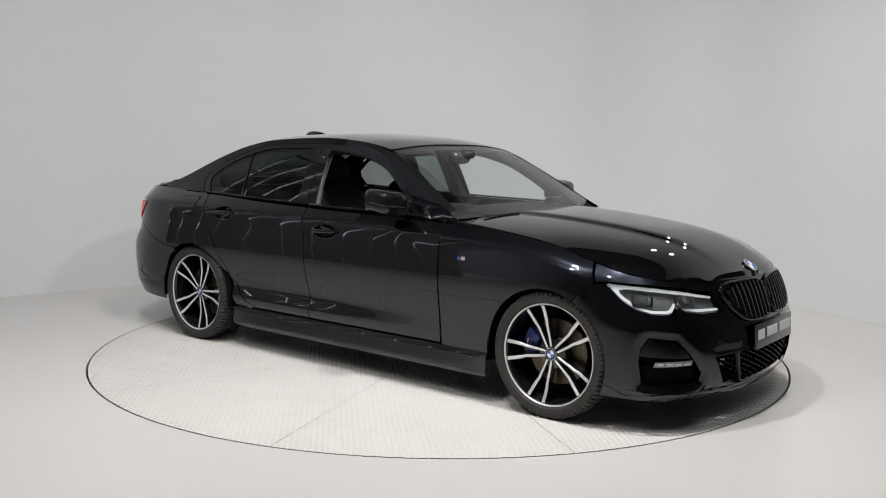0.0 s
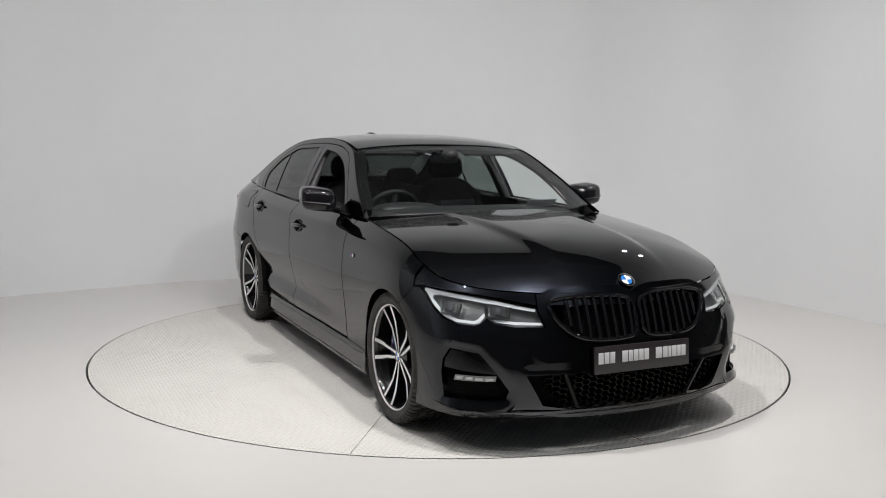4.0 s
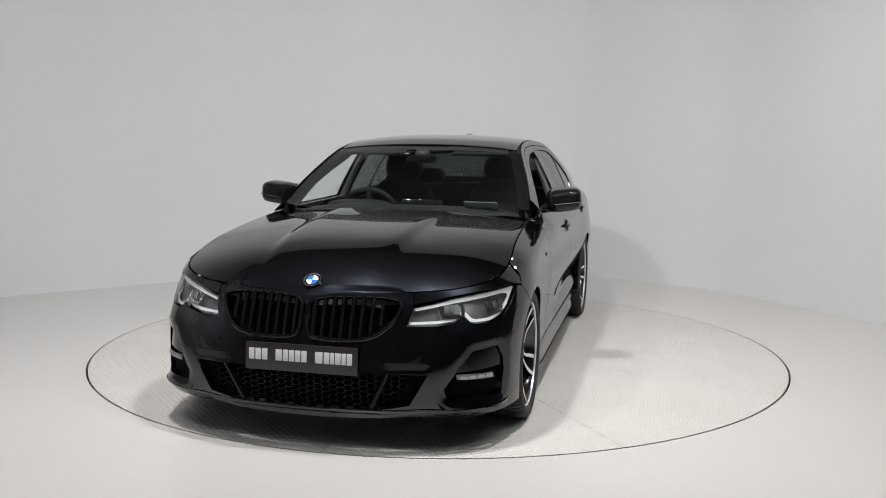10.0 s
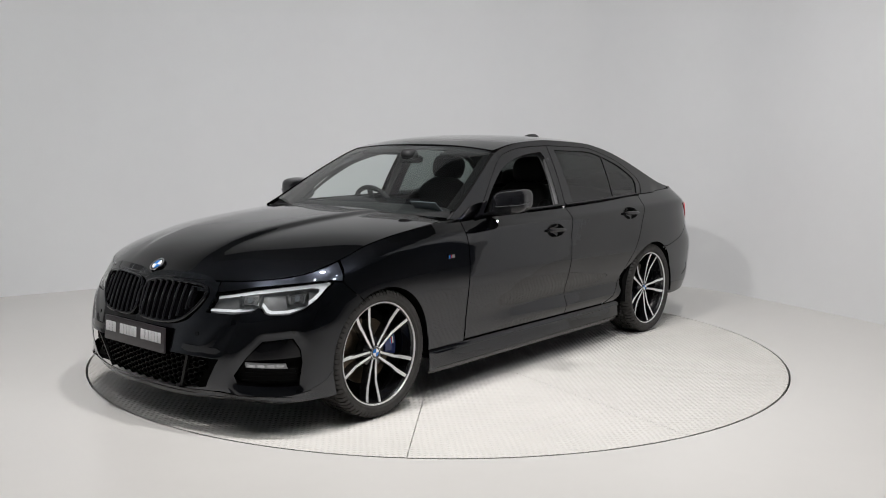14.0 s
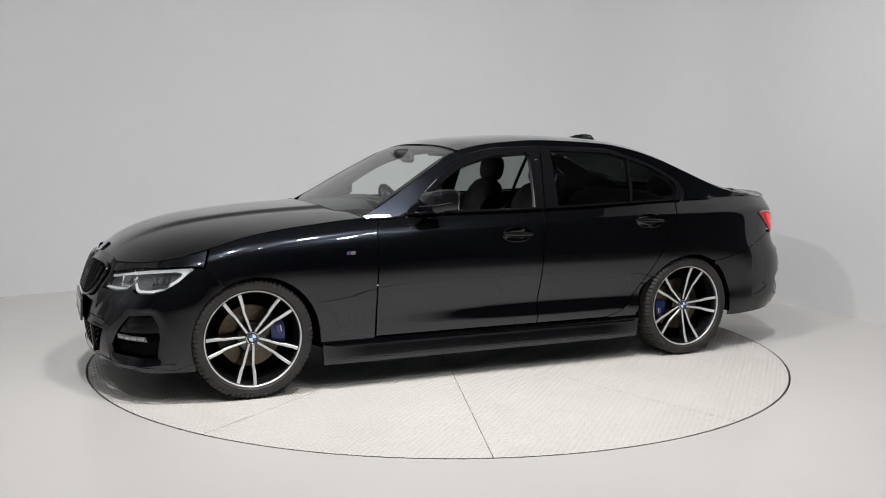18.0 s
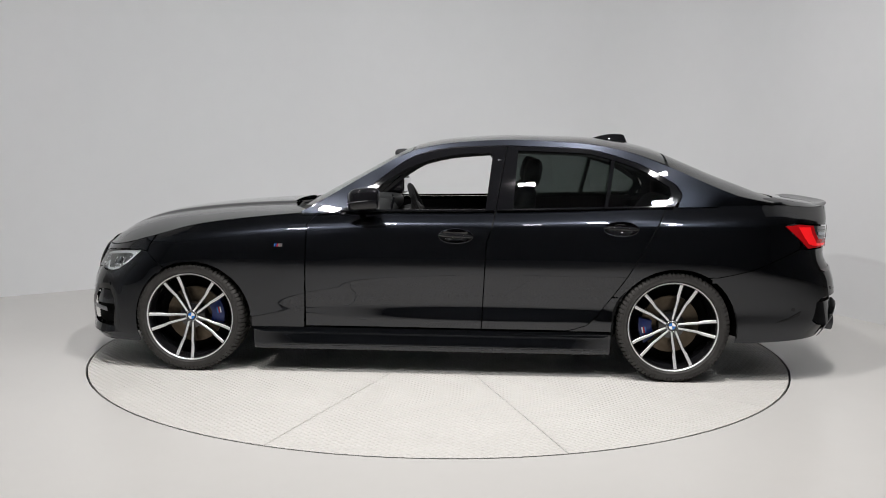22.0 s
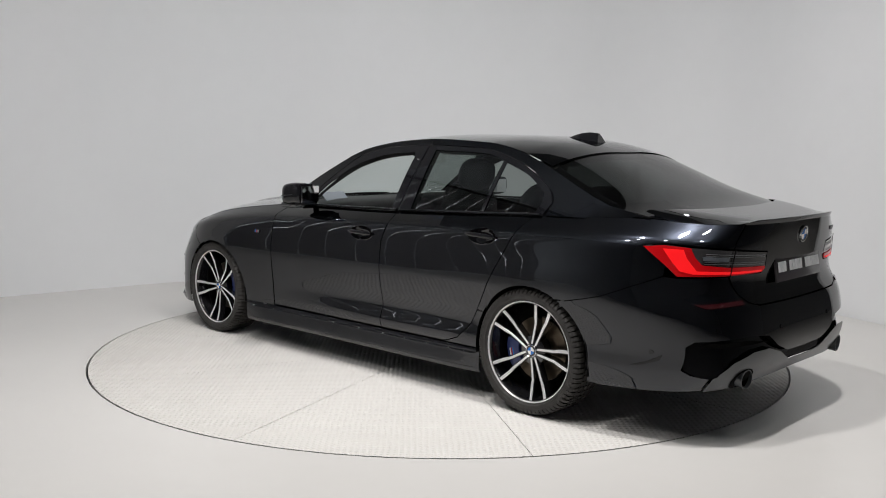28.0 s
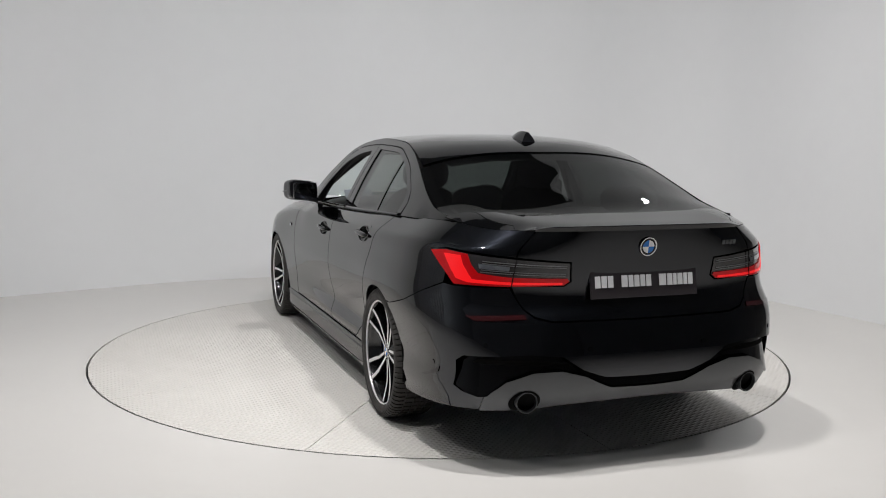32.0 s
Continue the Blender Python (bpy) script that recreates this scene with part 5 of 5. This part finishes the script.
def wheels():
    tyre_prof = [(0.25, -0.095), (0.262, -0.1), (0.275, -0.111), (0.30, -0.114), (0.312, -0.104), (0.319, -0.08), (0.3205, -0.04), (0.3205, 0.04), (0.319, 0.08), (0.311, 0.103), (0.30, 0.112), (0.29, 0.1135), (0.288, 0.1125), (0.276, 0.1115), (0.2735, 0.1125), (0.270, 0.1085), (0.264, 0.101), (0.256, 0.096), (0.25, 0.093)]
    places = [(AXLE, 1, 45), (AXLE, -1, 20), (0.0, 1, 20), (0.0, -1, 50)]
    meshes = {}
    for x, s, phase in places:
        hub = Vector((x, s * 0.787, 0.326)) + OFF
        turn = pose(0, 0, 0, 0, 0, 0 if s > 0 else 180)
        m = Matrix.Translation(hub) @ turn

        def wpart(name, make, material, parent, label="", key=None, spin=0.0):
            key = key or name
            if key not in meshes:
                meshes[key] = finish(make(), name, material, 35)
            ob = new(name, meshes[key])
            ob.parent = parent
            if spin:
                ob.matrix_basis = pose(0, 0, 0, 0, spin, 0)
            if label:
                ob["label"] = label
            return ob

        def tread():
            bm = lathe(tyre_prof, 96)
            shoulder_rib = ((0.3265, 0.058), (0.3258, 0.085), (0.3195, 0.102), (0.3095, 0.1115), (0.302, 0.1142))
            ribs = [(shoulder_rib, 76, 0.8, 0.03), ([(r, -h) for r, h in shoulder_rib], 76, 0.8, -0.03)]
            for y0, y1 in ((0.012, 0.05), (-0.02, 0.006), (-0.05, -0.028)):
                ribs.append((((0.3265, y0), (0.3265, y1)), 60, 0.8, 0.05))
            for prof, n, full, slant in ribs:
                for k in range(n):
                    rows = []
                    for j, (r, h) in enumerate(prof):
                        a0 = math.tau * (k + slant * 10 * (h - prof[0][1])) / n
                        a1 = a0 + math.tau / n * full
                        rows.append([bm.verts.new((q * math.sin(a), h, q * math.cos(a))) for q, a in ((r - 0.008, a0), (r, a0 + 0.004), (r, a1 - 0.004), (r - 0.008, a1))])
                    for p, q in zip(rows, rows[1:]):
                        for c in range(3):
                            bm.faces.new((p[c], p[c + 1], q[c + 1], q[c]))
                    bm.faces.new(rows[0])
                    bm.faces.new(rows[-1][::-1])
            bmesh.ops.recalc_face_normals(bm, faces=bm.faces)
            return bm

        wheel = wpart("wheel", lambda: lathe([(0.262, 0.094), (0.256, 0.094), (0.251, 0.088), (0.2465, 0.074), (0.2445, 0.045), (0.238, 0.035), (0.234, 0.01), (0.225, -0.06), (0.24, -0.1), (0.262, -0.1)], 72), RIMBLACK, car, "nineteen inch two-tone alloy wheel with low tyre")
        wheel.matrix_basis = m
        wpart("tyre", tread, RUBBER, wheel, "low-profile black tyre")
        wpart("rim_edge", lambda: lathe([(0.2535, 0.09), (0.255, 0.099), (0.258, 0.102), (0.261, 0.102), (0.2625, 0.0985)], 72), SILVER, wheel, "machined silver rim edge")
        wpart("brake_disc", lambda: lathe([(0.0001, -0.02), (0.085, -0.02), (0.085, -0.005), (0.168, -0.005), (0.168, -0.03), (0.0001, -0.03)], 48), DISC, wheel)
        wpart("hub_shadow_plate", lambda: lathe([(0.0001, -0.055), (0.24, -0.055)], 32), CAVITY, wheel)

        def caliper():
            pts = arc(0, 0, 0.19, -25, 25, 8) + arc(0, 0, 0.112, 25, -25, 8)
            return prism(pts, -0.045, 0.028, 0.008)
        cal = wpart("caliper", caliper, BLUE, wheel, "blue brake caliper")
        side_deg = 180 if (x > 1) == (s > 0) else 0
        for k, mt in enumerate((ROUNDBLUE, STRIPERED, ROUNDWHITE)):
            wpart("mark", lambda: prism([(0.147 + k * 0.009, -0.018), (0.154 + k * 0.009, -0.018), (0.154 + k * 0.009, 0.018), (0.147 + k * 0.009, 0.018)], 0.0275, 0.0295), mt, cal, key="mark%d" % k)
        cal.matrix_basis = pose(0, 0, 0, 0, side_deg + (12 if s > 0 else -12), 0)

        def spoke(sign):
            # one arm of a double spoke, in the plane of the wheel, along +z
            def f():
                cl = SPOKE_LINE
                off = [0.012, 0.019, 0.0255, 0.034, 0.0415, 0.0475]
                wid = [0.009, 0.0105, 0.0115, 0.0125, 0.0125, 0.0135]
                bm = bmesh.new()
                prev = None
                for (r, y), o, w in zip(cl, off, wid):
                    c = sign * o
                    ring = [bm.verts.new(p) for p in ((c - w * 0.9, y, r), (c + w * 0.9, y, r), (c + w * 0.75, y - 0.045, r), (c - w * 0.75, y - 0.045, r))]
                    if prev:
                        for k in range(4):
                            bm.faces.new((prev[k], prev[(k + 1) % 4], ring[(k + 1) % 4], ring[k]))
                    else:
                        bm.faces.new(ring)
                    prev = ring
                bm.faces.new(prev[::-1])
                bmesh.ops.recalc_face_normals(bm, faces=bm.faces)
                return bm
            return f

        def face(sign):
            def f():
                cl = [(r, h + 0.0012) for r, h in SPOKE_LINE]
                off = [0.012, 0.019, 0.0255, 0.034, 0.0415, 0.0475]
                wid = [0.0055, 0.0062, 0.0068, 0.0086, 0.0088, 0.0092]
                bm = bmesh.new()
                prev = None
                for (r, y), o, w in zip(cl, off, wid):
                    c = sign * o
                    ring = [bm.verts.new(p) for p in ((c - w, y - 0.001, r), (c - w * 0.7, y + 0.001, r), (c + w * 0.7, y + 0.001, r), (c + w, y - 0.001, r), (c, y - 0.003, r))]
                    if prev:
                        for k in range(5):
                            bm.faces.new((prev[k], prev[(k + 1) % 5], ring[(k + 1) % 5], ring[k]))
                    else:
                        bm.faces.new(ring)
                    prev = ring
                bm.faces.new(prev[::-1])
                bmesh.ops.recalc_face_normals(bm, faces=bm.faces)
                return bm
            return f
        for k in range(5):
            spin = (phase if s > 0 else -phase) + 72 * k
            for sign in (1, -1):
                sp = wpart("spoke", spoke(sign), RIMBLACK, wheel, key="spoke%d" % sign, spin=-spin if spin else 0.001)
                wpart("spoke_face", face(sign), SILVER, sp, "machined silver face", key="face%d" % sign)
            bolt = wpart("bolt", lambda: lathe([(0.0001, 0.052), (0.009, 0.052), (0.01, 0.03)], 6), DISC, wheel, key="bolt")
            a = radians(spin + 36)
            bolt.matrix_basis = Matrix.Translation((0.056 * math.sin(a), 0, 0.056 * math.cos(a)))
        cap = wpart("hub_cap", lambda: lathe([(0.0001, 0.068), (0.030, 0.068), (0.034, 0.062), (0.075, 0.05), (0.08, 0.0)], 32), RIMBLACK, wheel)
        wpart("cap_ring", lambda: lathe([(0.029, 0.0685), (0.031, 0.070), (0.033, 0.0685), (0.034, 0.062)], 32), CHROME, cap)
        for k in range(4):
            q = wpart("quarter", lambda: lathe([(0.0001, 0.0695), (0.02, 0.0695), (0.02, 0.067)], 8, "y", 0, 90), [ROUNDBLUE], cap, key="qb%d" % (k % 2))
            if k % 2:
                meshes["qb1"].materials[0] = ROUNDWHITE
            q.matrix_basis = pose(0, 0, 0, 0, 90 * k, 0)


def cabin():
    # floor, underside and inner walls
    plan = []
    for i in range(61):
        x = -0.93 + 4.45 * i / 60
        z = 0.215 + 0.085 * min(1.0, max(0.0, (-0.2 - x) / 0.4)) - 0.03 * min(1.0, max(0.0, (x - 3.25) / 0.15))
        u = at_x(x, z + 0.03) if x < 0 or x > AXLE else x
        y = max(band(u, z + 0.03)[1] - 0.035, 0.1)
        if min(abs(x - FA[0]), abs(x - RA[0])) < 0.37:
            y = min(y, 0.6)
        plan.append((x, y, z))
    bm = bmesh.new()
    rows = [[bm.verts.new((x, k * y, z + h)) for k, h in ((-1, 0), (0, 0), (1, 0), (1, 0.02), (0, 0.02), (-1, 0.02))] for x, y, z in plan]
    for a, b in zip(rows, rows[1:]):
        for k in range(6):
            bm.faces.new((a[k], a[(k + 1) % 6], b[(k + 1) % 6], b[k]))
    bm.faces.new(rows[0])
    bm.faces.new(rows[-1][::-1])
    bmesh.ops.recalc_face_normals(bm, faces=bm.faces)
    cpart("underbody", bm, CAVITY, label="black underbody tray")
    cpart("cabin_floor", box((0.95, 0, 0.27), (2.3, 1.5, 0.03), 0.01), CAVITY)
    cpart("bulkhead", box((2.22, 0, 0.58), (0.04, 1.45, 0.62), 0.01), CAVITY)
    cpart("boot_wall", box((-0.12, 0, 0.62), (0.04, 1.4, 0.75), 0.01), CAVITY)
    cpart("parcel_shelf", box((-0.36, 0, 0.99), (0.5, 1.25, 0.02), 0.008), DASH)
    cpart("engine_bay", box((2.75, 0, 0.5), (0.95, 1.0, 0.5), 0.01), CAVITY)
    cpart("nose_filler", box((3.3, 0, 0.42), (0.4, 0.95, 0.4), 0.03), CAVITY)
    cpart("tail_filler", box((-0.62, 0, 0.55), (0.5, 0.95, 0.45), 0.03), CAVITY)
    for s in (1, -1):
        cardf = [(2.1, 0.31), (2.1, 0.93), (0.02, 1.0), (0.35, 0.5), (0.55, 0.31)]
        cpart("door_card", sheet(cardf, lambda u, z: Vector((u, band(u, z)[1] - 0.085 - max(0, (z - 0.85)) * 0.1, z)), (0.15, 0.08), 0.0, s), LEATHER)
        cpart("armrest", blob((1.45, s * 0.755, 0.76), (0.7, 0.09, 0.06), 3), LEATHER)
        # inner pillar trim
        cpart("pillar_trim", tube([(1.075, s * 0.76, 0.98), (1.022, s * 0.635, 1.27)], 0.022, 8), TRIMGREY)
        pts = [(2.08, s * 0.72, 0.97), (1.9, s * 0.70, 1.09), (1.7, s * 0.63, 1.2), (1.5, s * 0.57, 1.29)]
        cpart("pillar_trim", tube(pts, 0.028, 8), DASH)
    lin = [(1.5, 0.0), (1.5, 0.50), (1.2, 0.53), (0.6, 0.54), (0.15, 0.53), (0.02, 0.5), (0.0, 0.0)]
    cpart("headliner", sheet(lin, lambda x, y: Vector((x, y, top(x, y) - 0.045)), (0.1, 0.08), 0.0, whole=True, out=(0, 0, -1)), LINER)
    # dashboard, screen, steering wheel on the right
    dash = cpart("dashboard", blob((1.98, 0, 0.86), (0.52, 1.46, 0.26), 4.0, 32, 16), DASH, label="dark grey dashboard")
    cpart("cluster_hood", blob((1.83, -0.37, 0.955), (0.26, 0.42, 0.11), 3.0), DASH, dash)
    cpart("display", box((1.74, 0.02, 0.965), (0.015, 0.26, 0.10), 0.004, pose(0, 0, 0, 0, -12, 8)), GLOSS, dash)
    ring = []
    m = Matrix.Translation((1.58, -0.37, 0.90)) @ pose(0, 0, 0, 0, -66, 0)
    for k in range(40):
        a = math.tau * k / 40
        ring.append(m @ Vector((0.183 * math.cos(a), 0.183 * math.sin(a), 0)))
    wheel = cpart("steering_wheel", tube(ring, 0.0165, 10, True), LEATHER, label="black leather steering wheel")
    cpart("wheel_hub", blob((1.60, -0.37, 0.895), (0.07, 0.17, 0.14), 2.6, m=pose(0, 0, 0, 0, 20, 0)), DASH, wheel)
    for dy, dz in ((0.13, 0.0), (-0.13, 0.0), (0.0, -0.12)):
        cpart("wheel_spoke", tube([(1.60, -0.37, 0.895), m @ Vector((dz * 1.45 * -1, dy * 1.35, 0))], [0.03, 0.016], 8), DASH, wheel)
    cpart("column", tube([(1.62, -0.37, 0.89), (1.85, -0.37, 0.83)], 0.05, 10), DASH, dash)
    # seats
    for y in (0.37, -0.37):
        seat = cpart("front_seat", blob((1.22, y, 0.47), (0.52, 0.52, 0.2), 3.2), LEATHER, label="black leather front seat")
        cpart("backrest", blob((0.93, y, 0.80), (0.17, 0.50, 0.66), 3.0, m=pose(0, 0, 0, 0, -18, 0)), LEATHER, seat)
        for d in (0.2, -0.2):
            cpart("bolster", blob((0.98, y + d, 0.76), (0.16, 0.11, 0.5), 2.6, m=pose(0, 0, 0, 0, -18, 0)), LEATHER, seat)
        cpart("head_rest", blob((0.81, y, 1.19), (0.11, 0.28, 0.19), 2.8, m=pose(0, 0, 0, 0, -10, 0)), LEATHER, seat)
        for d in (0.06, -0.06):
            cpart("head_rest_post", tube([(0.83, y + d, 1.06), (0.815, y + d, 1.16)], 0.007, 8), CHROME, seat)
    bench = cpart("rear_seat", blob((0.28, 0, 0.5), (0.55, 1.3, 0.22), 4.0), LEATHER, label="black leather rear bench")
    cpart("backrest", blob((-0.0, 0, 0.78), (0.2, 1.28, 0.55), 4.0, m=pose(0, 0, 0, 0, -22, 0)), LEATHER, bench)
    for y in (0.42, -0.42):
        cpart("head_rest", blob((-0.12, y, 1.09), (0.12, 0.26, 0.14), 2.8), LEATHER, bench)
    # mirror, its foot and sun visors
    im = cpart("rear_view_mirror", blob((1.62, -0.02, 1.265), (0.04, 0.20, 0.055), 3.4), GLOSS, label="black rear-view mirror")
    cpart("mirror_foot", blob((1.66, 0, 1.30), (0.12, 0.09, 0.06), 2.6), DASH, im)
    for y in (0.34, -0.36):
        cpart("sun_visor", box((1.47, y, 1.315), (0.16, 0.36, 0.018), 0.006, pose(0, 0, 0, 0, 14, 0)), LINER)


def paper_card():
    bm = box((2.02, 0.46, 1.0), (0.09, 0.20, 0.004), 0.001, pose(0, 0, 0, 0, -40, 0))
    bmesh.ops.translate(bm, verts=bm.verts, vec=OFF)
    return tagged(new("paper_card", finish(bm, "paper_card", CARDPAPER)), "pale paper card lying on the dashboard behind the windscreen", "card")


front_end()
flanks()
cabin_top()
rear_end()
sensors()
wheels()
cabin()
card = paper_card()


def motions():
    """The turntable turns steadily and carries the car with it."""
    turn = [(0, -38.5), (3, -58.07), (6, -77.68), (9, -97.52), (13, -123.55), (19, -162.94), (21, -176.59), (23, -189.99), (28, -223.6), (32, -249.93)]
    rows = [(t, pose(0, 0, 0, 0, 0, a)) for t, a in turn]
    walk(turntable, rows)
    walk(car, rows)
    walk(card, rows)


motions()
